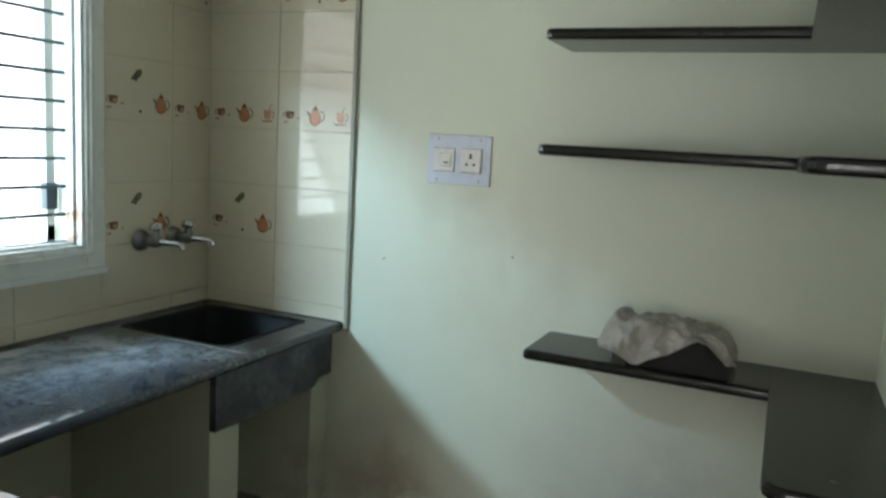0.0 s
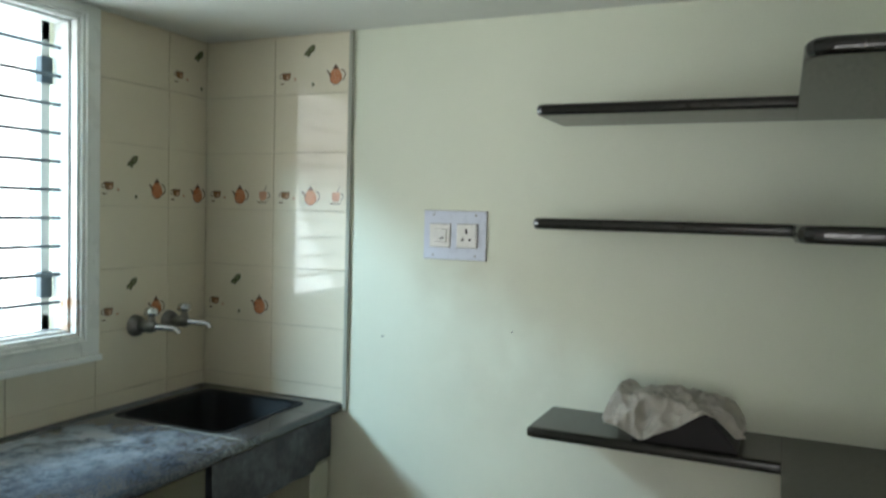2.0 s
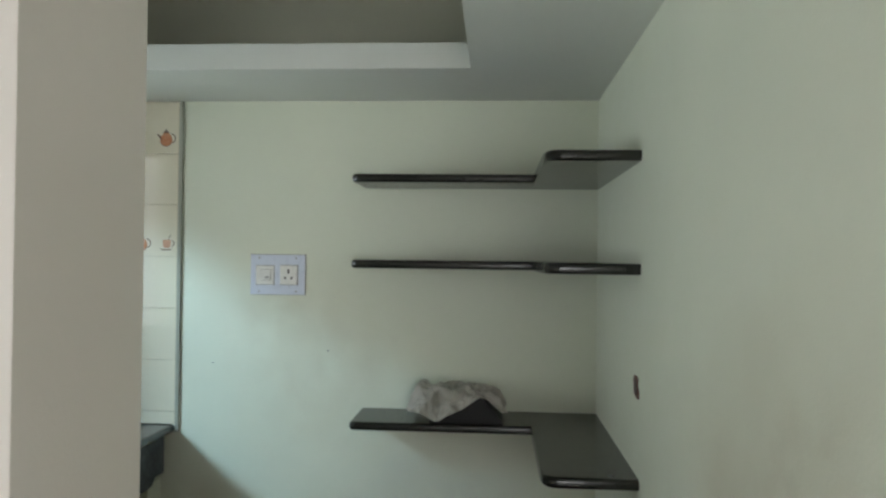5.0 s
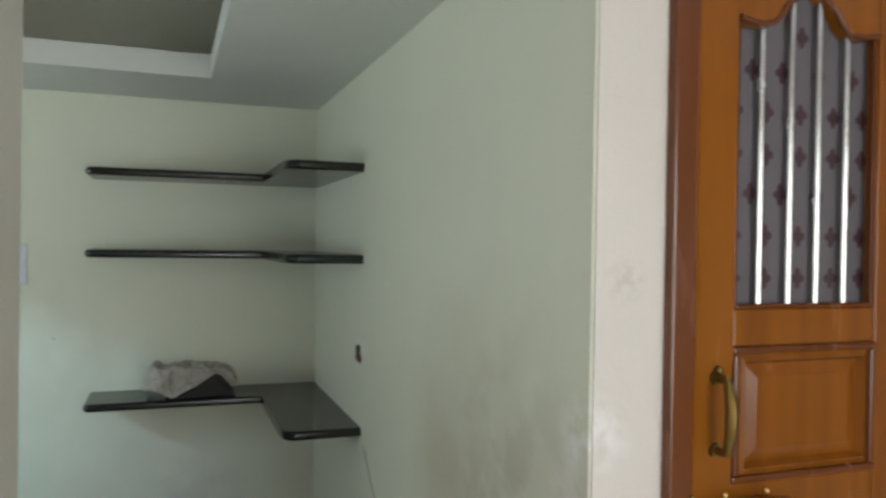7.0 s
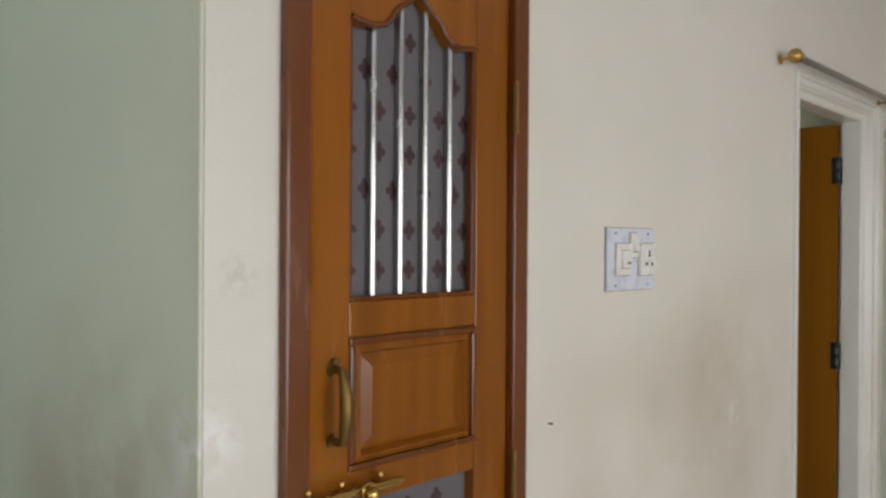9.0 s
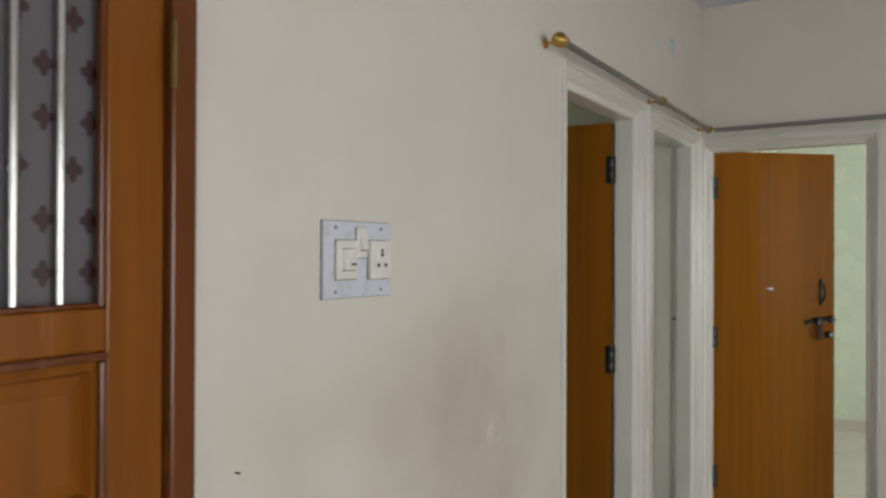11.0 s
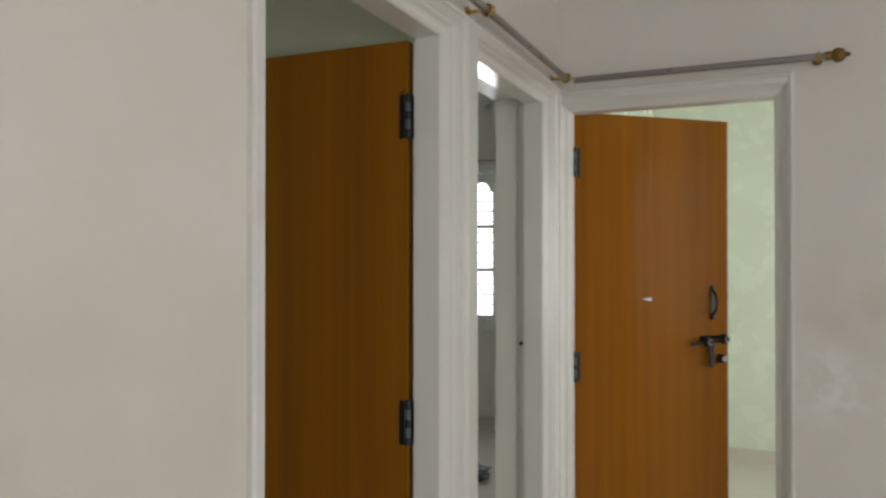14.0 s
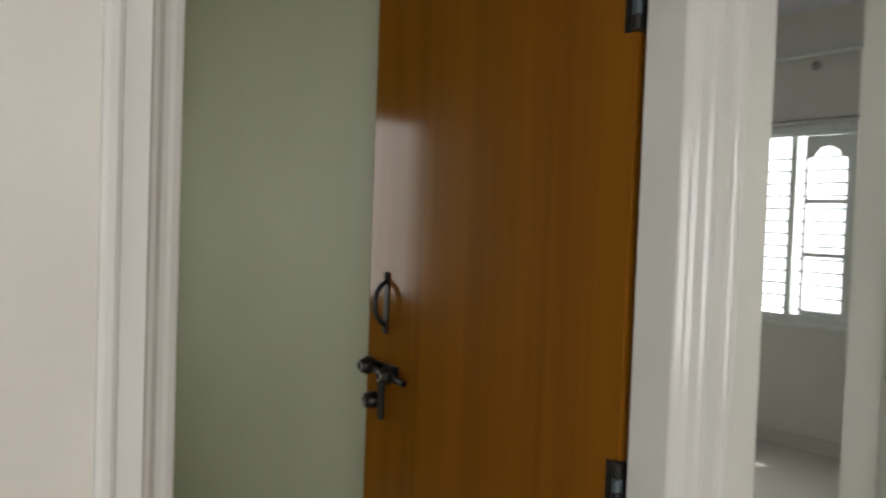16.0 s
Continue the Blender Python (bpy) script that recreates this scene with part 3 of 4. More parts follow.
# raised and fielded middle panel with a mitred moulding
bm = bmesh.new()
P = ((0.723, 1.057, 1.096, 1.340, 0.006), (0.748, 1.032, 1.121, 1.315, -0.006), (0.756, 1.024, 1.129, 1.307, 0.010), (0.782, 1.0, 1.153, 1.283, 0.002))
rings = [[bm.verts.new(c) for c in ((a, y, p), (b, y, p), (b, y, q), (a, y, q))] for a, b, p, q, y in P]
for A, B in zip(rings, rings[1:]):
    for j in range(4):
        bm.faces.new((A[j], A[(j + 1) % 4], B[(j + 1) % 4], B[j]))
bm.faces.new(rings[-1])
part("raised_panel", bm, M_TEAK, pd)
bm = bmesh.new()
for a, b, p, q in ((0.72, 1.06, 1.327, 1.341), (0.72, 1.06, 1.095, 1.109), (0.722, 0.736, 1.109, 1.327), (1.044, 1.058, 1.109, 1.327)):
    box(bm, a, b, -0.009, 0.004, p, q, 0.005, 2)
part("panel_moulding", bm, M_TEAK_DARK, pd)
bm = bmesh.new()
for a, b, p, q in ((0.722, 0.731, 1.407, 1.928), (1.049, 1.058, 1.407, 1.928), (0.731, 1.049, 1.406, 1.416)):
    box(bm, a, b, -0.001, 0.016, p, q, 0.003, 1)
part("glazing_bead", bm, M_TEAK_DARK, pd)
gl = part("patterned_glass", boxes((0.722, 1.058, 0.024, 0.028, 1.40, 2.02)), M_CURTAIN, pd, "grey glass printed with dark red motifs")
gl2 = part("lower_glass", boxes((0.722, 1.058, 0.024, 0.028, 0.2, 1.034)), M_CURTAIN, pd, "grey glass printed with dark red motifs")


def motif(x, z, y, parent, s=1.2):
    """A small four-lobed printed flower."""
    pts = []
    for k in range(32):
        a = 2 * math.pi * k / 32
        r = s * (0.0078 + 0.006 * abs(math.cos(2 * a)) ** 1.3)
        pts.append((x + r * math.cos(a), z + r * math.sin(a) * 1.25))
    part("flower_print", prism(bmesh.new(), pts, "y", y - 0.0006, y), M_MOTIF, parent)


for k, z in enumerate((1.462, 1.541, 1.618, 1.691, 1.77, 1.845, 1.915)):
    for x in (0.776, 0.846, 0.934, 1.018) if k % 3 == 2 else (0.741, 0.812, 0.891, 0.972, 1.045):
        if z < 1.9 or 0.85 < x < 0.93:
            motif(x, z, 0.0238, gl)
for k, z in enumerate((0.99, 0.91, 0.83)):
    for x in (0.741, 0.812, 0.891, 0.972):
        motif(x + 0.035 * (k % 2), z, 0.0238, gl2)
for x, ztop in ((0.787, 1.93), (0.856, 1.99), (0.922, 1.99), (0.991, 1.93)):
    part("steel_bar", tube(bmesh.new(), [(x, 0.012, 1.405), (x, 0.012, ztop)], 0.0068, 14), M_STEEL, pd, "polished steel security bar")
for zc in (1.815, 1.0, 0.25):
    bm = bmesh.new()
    box(bm, 1.157, 1.170, -0.0262, -0.0225, zc - 0.052, zc + 0.052, 0.001, 1)
    tube(bm, [(1.161, -0.028, zc - 0.054), (1.161, -0.028, zc + 0.054)], 0.0042, 10)
    ball(bm, (1.161, -0.028, zc + 0.056), 0.0042, (1, 1, 1), 8, 6)
    part("brass_hinge", bm, M_OLDBRASS, pd, "brass butt hinge")
bm = bmesh.new()
for zc in (1.288, 1.16):
    tube(bm, [(0.685, Y0, zc), (0.685, Y0 - 0.006, zc)], 0.013, 16)
    tube(bm, [(0.685, Y0 - 0.004, zc), (0.685, Y0 - 0.03, zc)], 0.007, 12)
ball(bm, (0.685, Y0 - 0.008, 1.303), 0.008, (1, 1, 1), 10, 8)
hd = part("pull_handle", bm, M_OLDBRASS, pd, "aged brass pull handle")
pts = [(0.685, Y0 - 0.03 - 0.012 * math.sin(math.pi * k / 10), 1.158 + 0.132 * k / 10) for k in range(11)]
part("grip", tube(bmesh.new(), pts, [0.007 + 0.005 * math.sin(math.pi * k / 10) for k in range(11)], 12), M_OLDBRASS, hd)
bm = bmesh.new()
tube(bm, [(0.605, -0.03, 1.066), (0.80, -0.03, 1.066), (0.825, -0.03, 1.066), (0.834, -0.03, 1.066)], [0.0085, 0.0085, 0.0075, 0.004], 14)
for x in (0.62, 0.69, 0.78):
    tube(bm, [(x, Y0 + 0.001, 1.066), (x, -0.03, 1.066)], 0.007, 10)
    ball(bm, (x, -0.026, 1.086), 0.006, (1, 1, 1.3), 10, 8)
bolt = part("brass_bolt", bm, M_BRASS, pd, "polished brass sliding bolt")
part("bolt_knob", ball(tube(bmesh.new(), [(0.74, -0.03, 1.066), (0.74, -0.05, 1.064)], 0.006, 10), (0.74, -0.054, 1.063), 0.014, (1, 0.7, 1)), M_BRASS, bolt)
part("bolt_hasp", prism(bmesh.new(), [(0.724, 1.068), (0.729, 1.079), (0.74, 1.083), (0.751, 1.079), (0.756, 1.068), (0.752, 1.02), (0.746, 0.985), (0.734, 0.985), (0.728, 1.02)], "y", -0.044, -0.039, 0.0015, 1), M_BRASS, bolt, "polished brass hasp plate")


# ---- electrical fittings ----
def screw_at(bm, p, axis):
    d = {"y": (0, -0.0018, 0), "x": (-0.0018, 0, 0)}[axis]
    tube(bm, [p, (p[0] + d[0], p[1] + d[1], p[2] + d[2])], 0.0042, 8)


def switch_board(name, x0, x1, z0, z1, wy, sw, so, label, extra=None):
    root = thing(name, ((x0 + x1) / 2, wy, (z0 + z1) / 2), label, "switch board")
    part("dirt_line", boxes((x0 - 0.0014, x1 + 0.0014, wy - 0.003, wy, z0 - 0.0014, z1 + 0.0016)), M_DIRT, root, "brown dirt in the joint")
    part("backing_sheet", boxes((x0, x1, wy - 0.008, wy - 0.0005, z0, z1), bevel=0.0015), M_PLATE, root)
    for x in (x0 + 0.038, x1 - 0.038):
        for z in (z0 + 0.014, z1 - 0.014):
            bm = bmesh.new()
            screw_at(bm, (x, wy - 0.008, z), "y")
            part("screw", bm, M_ROD, root)

    def base(nm, a, b, p, q, out, bev):
        part("dirt_line", boxes((a - 0.0012, b + 0.0012, wy - 0.0092, wy - 0.0075, p - 0.0016, q + 0.0014)), M_DIRT, root)
        return part(nm, boxes((a, b, wy - out, wy - 0.0075, p, q), bevel=bev), M_SWITCH, root)

    a, b, p, q = sw
    w, h = b - a, q - p
    s = base("switch_base", a, b, p, q, 0.014, 0.003)
    bm = prism(bmesh.new(), [(wy - 0.013, p + h * 0.24), (wy - 0.013, q - h * 0.22), (wy - 0.0165, q - h * 0.22), (wy - 0.0235, p + h * 0.3), (wy - 0.0225, p + h * 0.24)], "x", a + w * 0.27, b - w * 0.15, 0.0015, 1)
    part("rocker", bm, M_SWITCH, s)
    for z, e in ((p + h * 0.215, 0.025), (q - h * 0.22, 0.015)):
        part("rocker_gap", boxes((a + w * 0.25, b - w * 0.13, wy - 0.0146, wy - 0.0135, z, z + h * e)), M_DIRT, s)
    part("rocker_mark", boxes((a + w * 0.54, b - w * 0.24, wy - 0.0236, wy - 0.0205, p + h * 0.36, p + h * 0.42)), M_HOLE, s)
    a, b, p, q = so
    s = base("socket_base", a, b, p, q, 0.02, 0.005)
    c, mid = (a + b) / 2, (p + q) / 2
    for dx, dz, r in ((0, 0.0205, 0.0048), (0, 0.0115, 0.0052), (-0.0135, -0.0125, 0.0052), (0.0135, -0.0125, 0.0052)):
        part("pin_hole", tube(bmesh.new(), [(c + dx, wy - 0.0195, mid + dz), (c + dx, wy - 0.0206, mid + dz)], r, 12), M_HOLE, s)
    if extra:
        a, b, p, q = extra
        s = base("small_switch", a, b, p, q, 0.014, 0.002)
        part("rocker", prism(bmesh.new(), [(wy - 0.0135, p + 0.017), (wy - 0.0135, q - 0.016), (wy - 0.016, q - 0.016), (wy - 0.022, p + 0.021), (wy - 0.021, p + 0.017)], "x", a + 0.011, b - 0.004, 0.001, 1), M_SWITCH, s)
        part("rocker_gap", boxes((a + 0.01, b - 0.003, wy - 0.0146, wy - 0.0135, p + 0.0145, p + 0.017)), M_DIRT, s)
    return root


switch_board("kitchen_switch_board", -1.031, -0.795, 1.315, 1.485, KY, (-1.006, -0.928, 1.358, 1.438), (-0.901, -0.826, 1.358, 1.44), "white plastic switch board with switch and three-pin socket on kitchen wall")
switch_board("living_switch_board", 1.552, 1.788, 1.395, 1.561, 0.0, (1.588, 1.66, 1.435, 1.52), (1.699, 1.781, 1.434, 1.521), "white plastic switch board with switches and socket, grimy edges", (1.657, 1.694, 1.482, 1.549))
root = thing("far_switch_plate", (FX, -1.58, 1.53), "white plastic switch plate on the far wall", "switch board")
part("plate", boxes((FX - 0.01, FX, -1.73, -1.535, 1.443, 1.628), bevel=0.002), M_PLATE, root)
part("switch", boxes((FX - 0.022, FX - 0.0095, -1.63, -1.575, 1.49, 1.58), bevel=0.003), M_SWITCH, root)
single("wall_cover_plate", boxes((4.162, 4.244, -0.004, 0.0, 2.49, 2.575), bevel=0.001), M_PLATE, (4.11, 0, 2.5), "blank painted cover plate high on cream wall", "cover plate")
root = thing("broken_socket_hole", (KX1, 1.633, 1.1), "broken socket hole in the plaster with bare edges", "wall hole")
part("rim", prism(bmesh.new(), [(1.586, 1.083), (1.6, 1.072), (1.648, 1.075), (1.672, 1.086), (1.668, 1.104), (1.676, 1.118), (1.67, 1.134), (1.63, 1.137), (1.604, 1.133), (1.608, 1.11), (1.592, 1.1)], "x", KX1 - 0.002, KX1), M_BRICKBROWN, root)
part("cavity", prism(bmesh.new(), [(1.612, 1.082), (1.645, 1.084), (1.655, 1.1), (1.65, 1.126), (1.625, 1.127), (1.618, 1.106)], "x", KX1 - 0.003, KX1 - 0.0018), M_HOLE, root)
root = thing("tube_light", (FX - 0.03, -1.5, 2.64), "white fluorescent tube batten on the far wall, switched off", "tube light")
part("batten", boxes((FX - 0.03, FX, -2.24, -1.02, 2.695, 2.73), bevel=0.003), M_FRAME, root)
part("tube", tube(bmesh.new(), [(FX - 0.05, -1.05, 2.678), (FX - 0.05, -2.21, 2.678)], 0.014, 14), M_TUBE, root)
for y in (-1.025, -2.235):
    part("tube_holder", boxes((FX - 0.068, FX - 0.002, y - 0.022, y + 0.022, 2.652, 2.705), bevel=0.006), M_ROD, root)


# ---- curtain rods ----
def rod(name, a, c, finial_end, finial_mat, brackets, axis):
    root = thing(name, tuple((Vector(a) + Vector(c)) / 2), "brushed steel curtain rod with brass brackets over the doors", "curtain rod", "curtain rods over the doors")
    part("pole", tube(bmesh.new(), [a, c], 0.0125, 14), M_ROD, root)
    d = (Vector(a) - Vector(c)).normalized()
    e = Vector(finial_end)
    bm = tube(bmesh.new(), [e - d * 0.012, e + d * 0.006, e + d * 0.012], [0.016, 0.017, 0.010], 14)
    ball(bm, e + d * 0.032, 0.026)
    ball(bm, e + d * 0.062, 0.009)
    part("finial", bm, finial_mat, root)
    for p in brackets:
        bm = bmesh.new()
        off = (0, 1, 0) if axis == "y" else (1, 0, 0)
        w = Vector(p) + Vector(off) * (0.062 if axis == "y" else 0.065)
        tube(bm, [w, w - Vector(off) * 0.006], 0.017, 14)
        tube(bm, [w, Vector(p)], 0.006, 10)
        ball(bm, Vector(p) - Vector(off) * 0.018, 0.009)
        ring = [Vector(p) + Vector(((0.0 if axis == "y" else 0.017 * math.cos(t)), (0.017 * math.cos(t) if axis == "y" else 0.0), 0.017 * math.sin(t))) for t in (2 * math.pi * k / 14 for k in range(15))]
        tube(bm, ring, 0.004, 6, False)
        part("bracket", bm, M_BRASS, root, "brass rod bracket")


rod("curtain_rod", (2.675, -0.062, 2.192), (4.745, -0.062, 2.188), (2.675, -0.062, 2.192), M_BRASS, [(2.665, -0.062, 2.192), (3.804, -0.062, 2.19), (4.715, -0.062, 2.188)], "y")
rod("curtain_rod", (4.757, -1.0, 2.188), (4.757, -0.085, 2.186), (4.757, -1.0, 2.188), M_OLDBRASS, [(4.757, -0.968, 2.188)], "x")


# ---- kitchen: counters, sink, shelves ----
ct = thing("kitchen_counter", (-1.7, 1.7, 0.0), "black granite counter with a sunk sink, dusty and wet", "counter")
CX = -1.372
bm = bmesh.new()
SX0, SX1, SY0, SY1 = -1.94, -1.485, 1.99, 2.445
for b in ((KX0, CX, JY1, SY0), (KX0, CX, SY1, KY), (KX0, SX0, SY0, SY1), (SX1, CX, SY0, SY1)):
    box(bm, b[0], b[1], b[2], b[3], 0.715, 0.75)
bmesh.ops.remove_doubles(bm, verts=bm.verts, dist=1e-5)
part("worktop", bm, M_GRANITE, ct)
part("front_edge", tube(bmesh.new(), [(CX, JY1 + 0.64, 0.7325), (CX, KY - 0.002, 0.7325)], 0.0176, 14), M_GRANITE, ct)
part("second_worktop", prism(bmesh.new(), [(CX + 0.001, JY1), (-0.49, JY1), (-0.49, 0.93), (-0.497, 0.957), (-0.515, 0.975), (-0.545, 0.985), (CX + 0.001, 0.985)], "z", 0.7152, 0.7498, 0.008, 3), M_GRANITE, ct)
part("slab_joint", boxes((SX0, CX - 0.012, SY0 - 0.022, SY0 - 0.017, 0.7501, 0.7512)), M_CEMENT, ct, "pale cement joint before the sink")
part("wall_strip", boxes((KX0 + 0.009, KX0 + 0.055, JY1 + 0.01, SY1, 0.7501, 0.7514)), M_SINK, ct, "rough unpolished strip along the tiles")
sk = thing("sink", (-1.71, 2.2, 0.75), "black stone sink bowl with rough grey granite apron", "sink")
bm = bmesh.new()
# bowl: rounded rings down to the floor of the bowl
def rrect(x0, x1, y0, y1, r, z, n=5):
    out = []
    for cx, cy, a0 in ((x1 - r, y1 - r, 0), (x0 + r, y1 - r, 90), (x0 + r, y0 + r, 180), (x1 - r, y0 + r, 270)):
        for k in range(n + 1):
            a = radians(a0 + 90 * k / n)
            out.append((cx + r * math.cos(a), cy + r * math.sin(a), z))
    return out
levels = [rrect(SX0 - 0.012, SX1 + 0.012, SY0 - 0.012, SY1 + 0.012, 0.03, 0.7515), rrect(SX0 + 0.004, SX1 - 0.004, SY0 + 0.004, SY1 - 0.004, 0.045, 0.7515), rrect(SX0 + 0.01, SX1 - 0.01, SY0 + 0.01, SY1 - 0.01, 0.05, 0.742), rrect(SX0 + 0.03, SX1 - 0.03, SY0 + 0.03, SY1 - 0.03, 0.05, 0.57), rrect(SX0 + 0.07, SX1 - 0.07, SY0 + 0.07, SY1 - 0.07, 0.05, 0.55)]
rings = [[bm.verts.new(p) for p in lv] for lv in levels]
for A, B in zip(rings, rings[1:]):
    for j in range(len(A)):
        bm.faces.new((A[j], A[(j + 1) % len(A)], B[(j + 1) % len(A)], B[j])).smooth = True
bm.faces.new(rings[-1])
part("bowl", bm, M_SINK_IN, sk)
bm = box(bmesh.new(), -1.99, -1.426, 1.99, 2.50, 0.525, 0.548, 0.008)
part("bowl_base", bm, M_SINK, sk)
bm = bmesh.new()
N = 24
top, bot = [], []
for k in range(N + 1):
    y = 1.84 + 0.65 * k / N
    top.append((y, 0.712))
    bot.append((y, 0.525 + 0.012 * noise.noise((y * 9, 0.3, 0.1)) + (0.03 if k > N - 4 else 0)))
prism(bm, top + bot[::-1], "x", -1.411, -1.386)
part("apron", bm, M_SINK, sk, "rough chiselled granite apron")
setting("counter_pier", box(bmesh.new(), -2.028, -1.412, 1.845, 1.985, 0.0, 0.714, 0.006), M_KITCHEN, "plastered pier under the sink", "pier")
setting("counter_pier", box(bmesh.new(), -2.028, -1.412, 2.40, 2.52, 0.0, 0.524, 0.006), M_KITCHEN, "plastered pier under the sink", "pier")
setting("counter_pier", box(bmesh.new(), -0.62, -0.52, 0.352, 0.93, 0.0, 0.714, 0.006), M_KITCHEN, "plastered pier under the counter", "pier")
setting("under_counter_plinth", boxes((KX0 + 0.001, -1.39, 0.36, KY - 0.001, 0.0, 0.018)), M_CEMENT, "bare cement plinth under the counter", "plinth")
single("loose_stick", tube(bmesh.new(), [(-1.36, 0.70, 0.758), (-1.024, 0.996, 0.758)], 0.0075, 10), M_LOOSE_WOOD, (-1.2, 0.85, 0.75), "thin pale wooden stick lying on the counter", "stick")


def shelf(zc, label):
    """An L-shaped stone shelf let into two walls: a long slab, and a wing with a rounded free corner."""
    root = thing("wall_shelf", (0.1, 2.2, zc - 0.0165), label, "shelf", "stone shelves in the kitchen corner")
    r, xi, yf, y1 = 0.045, 0.155, 2.244, 1.578
    long_slab = [(-0.548, KY), (-0.548, yf + 0.02), (-0.543, yf + 0.006), (-0.528, yf), (xi + 0.0005, yf), (xi + 0.0005, KY)]
    wing = [(xi, KY), (xi, y1 + r)] + [(xi + r - r * math.cos(a), y1 + r - r * math.sin(a)) for a in (radians(v) for v in (20, 45, 70))] + [(xi + r, y1), (KX1, y1), (KX1, KY)]
    for name, pts in (("long_slab", long_slab), ("wing_slab", wing)):
        bm = prism(bmesh.new(), pts, "z", zc - 0.0165, zc + 0.0165)

        def exposed(e):
            a, c = e.verts[0].co, e.verts[1].co
            if abs(a.z - c.z) > 1e-5 or min(a.y, c.y) > KY - 0.001 or min(a.x, c.x) > KX1 - 0.001:
                return False
            if abs(a.x - c.x) < 1e-5 and abs(a.x - xi) < 0.002 and (name == "long_slab" or max(a.y, c.y) > yf):
                return False
            return True
        bmesh.ops.bevel(bm, geom=[e for e in bm.edges if exposed(e)], offset=0.013, segments=4, affect="EDGES", profile=0.5)
        part(name, bm, M_SHELF, root)


shelf(1.787, "empty L-shaped black granite shelf let into the kitchen corner")
shelf(1.453, "empty L-shaped black granite shelf let into the kitchen corner")
shelf(0.826, "L-shaped black granite shelf carrying a black box and bag")
# black wedge-shaped box with a crumpled bag over it
ZS = 0.8427
single("black_box", prism(bmesh.new(), [(-0.235, ZS), (0.048, ZS), (0.046, ZS + 0.012), (-0.032, ZS + 0.1), (-0.045, ZS + 0.1), (-0.225, ZS + 0.02), (-0.235, ZS + 0.012)], "y", 2.258, 2.42, 0.005, 2), M_BLACKBOX, (-0.1, 2.33, ZS), "black plastic box under a crumpled bag on shelf", "box")
bm = bmesh.new()
G = 72
grid = []


def lerp(xs, ys, v):
    return float(np.interp(v, xs, ys))


for i in range(G + 1):
    u = i / G
    x = -0.315 + 0.372 * u
    zt = ZS + lerp((0, 0.06, 0.12, 0.5, 0.78, 0.92, 1), (0.055, 0.125, 0.142, 0.14, 0.135, 0.112, 0.06), u)
    zf = ZS + lerp((0, 0.1, 0.28, 0.33, 0.5, 0.74, 0.82, 0.95, 1), (0.05, 0.04, 0.012, 0.012, 0.05, 0.105, 0.098, 0.05, 0.05), u)
    row = []
    for j in range(G + 1):
        w = j / G
        y = lerp((0, 0.35, 0.75, 1), (2.236, 2.272, 2.42, 2.455), w)
        z = lerp((0, 0.35, 0.55, 0.75, 1), (min(zf, zt - 0.01), zt - 0.012, zt, zt - 0.008, ZS + 0.02), w)
        p = Vector((x * 3, w * 0.6, 0.4))
        ridge = sum(amp * (1 - abs(noise.noise(p * f + Vector((f, 2 * f, 1))))) ** 3 for f, amp in ((5, 0.02), (12, 0.009), (25, 0.003)))
        fold = ridge - 0.016 + 0.012 * noise.noise(p * 6)
        side = 0.012 * noise.noise((w * 6, x * 8, 8.8)) + 0.006 * noise.noise((w * 19, x * 22, 3.1))
        row.append(bm.verts.new((x + side, y - fold * (1.1 if w < 0.45 else 0.3), max(ZS + 0.003, z + fold * (0.9 if w > 0.25 else 0.5)))))
    grid.append(row)
for i in range(G):
    for j in range(G):
        bm.faces.new((grid[i][j], grid[i + 1][j], grid[i + 1][j + 1], grid[i][j + 1])).smooth = True
bmesh.ops.solidify(bm, geom=bm.faces[:], thickness=0.002)
single("crumpled_bag", bm, M_BAG, (-0.13, 2.35, ZS + 0.06), "crumpled off-white polythene bag draped over black box", "bag")


# taps
def tap(y):
    root = thing("bib_tap", (KX0 + 0.01, y, 1.035), "chrome wall-mounted bib tap with cross handle", "tap", "taps over the sink")
    x = KX0 + 0.008
    part("flange", tube(bmesh.new(), [(x, y, 1.035), (x + 0.016, y, 1.035), (x + 0.028, y, 1.035)], [0.04, 0.037, 0.022], 20), M_DULL, root, "dull corroded tap flange")
    body = part("body", tube(bmesh.new(), [(x + 0.016, y, 1.035), (x + 0.05, y, 1.036), (x + 0.075, y + 0.004, 1.037), (x + 0.092, y + 0.01, 1.036)], [0.018, 0.022, 0.024, 0.017], 16), M_DULL, root)
    part("spout", tube(bmesh.new(), [(x + 0.08, y + 0.006, 1.036), (x + 0.115, y + 0.024, 1.034), (x + 0.145, y + 0.04, 1.031), (x + 0.158, y + 0.046, 1.025), (x + 0.162, y + 0.048, 1.013)], [0.013, 0.0115, 0.011, 0.011, 0.012], 14), M_CHROME, root)
    part("spindle", tube(bmesh.new(), [(x + 0.075, y + 0.004, 1.05), (x + 0.075, y + 0.004, 1.08)], [0.015, 0.011], 14), M_DULL, body)
    part("knob", tube(bmesh.new(), [(x + 0.075, y + 0.004, 1.074), (x + 0.075, y + 0.004, 1.08), (x + 0.075, y + 0.004, 1.1), (x + 0.075, y + 0.004, 1.106)], [0.016, 0.026, 0.024, 0.016], 8), M_CHROME, body)


tap(2.15)
tap(2.315)


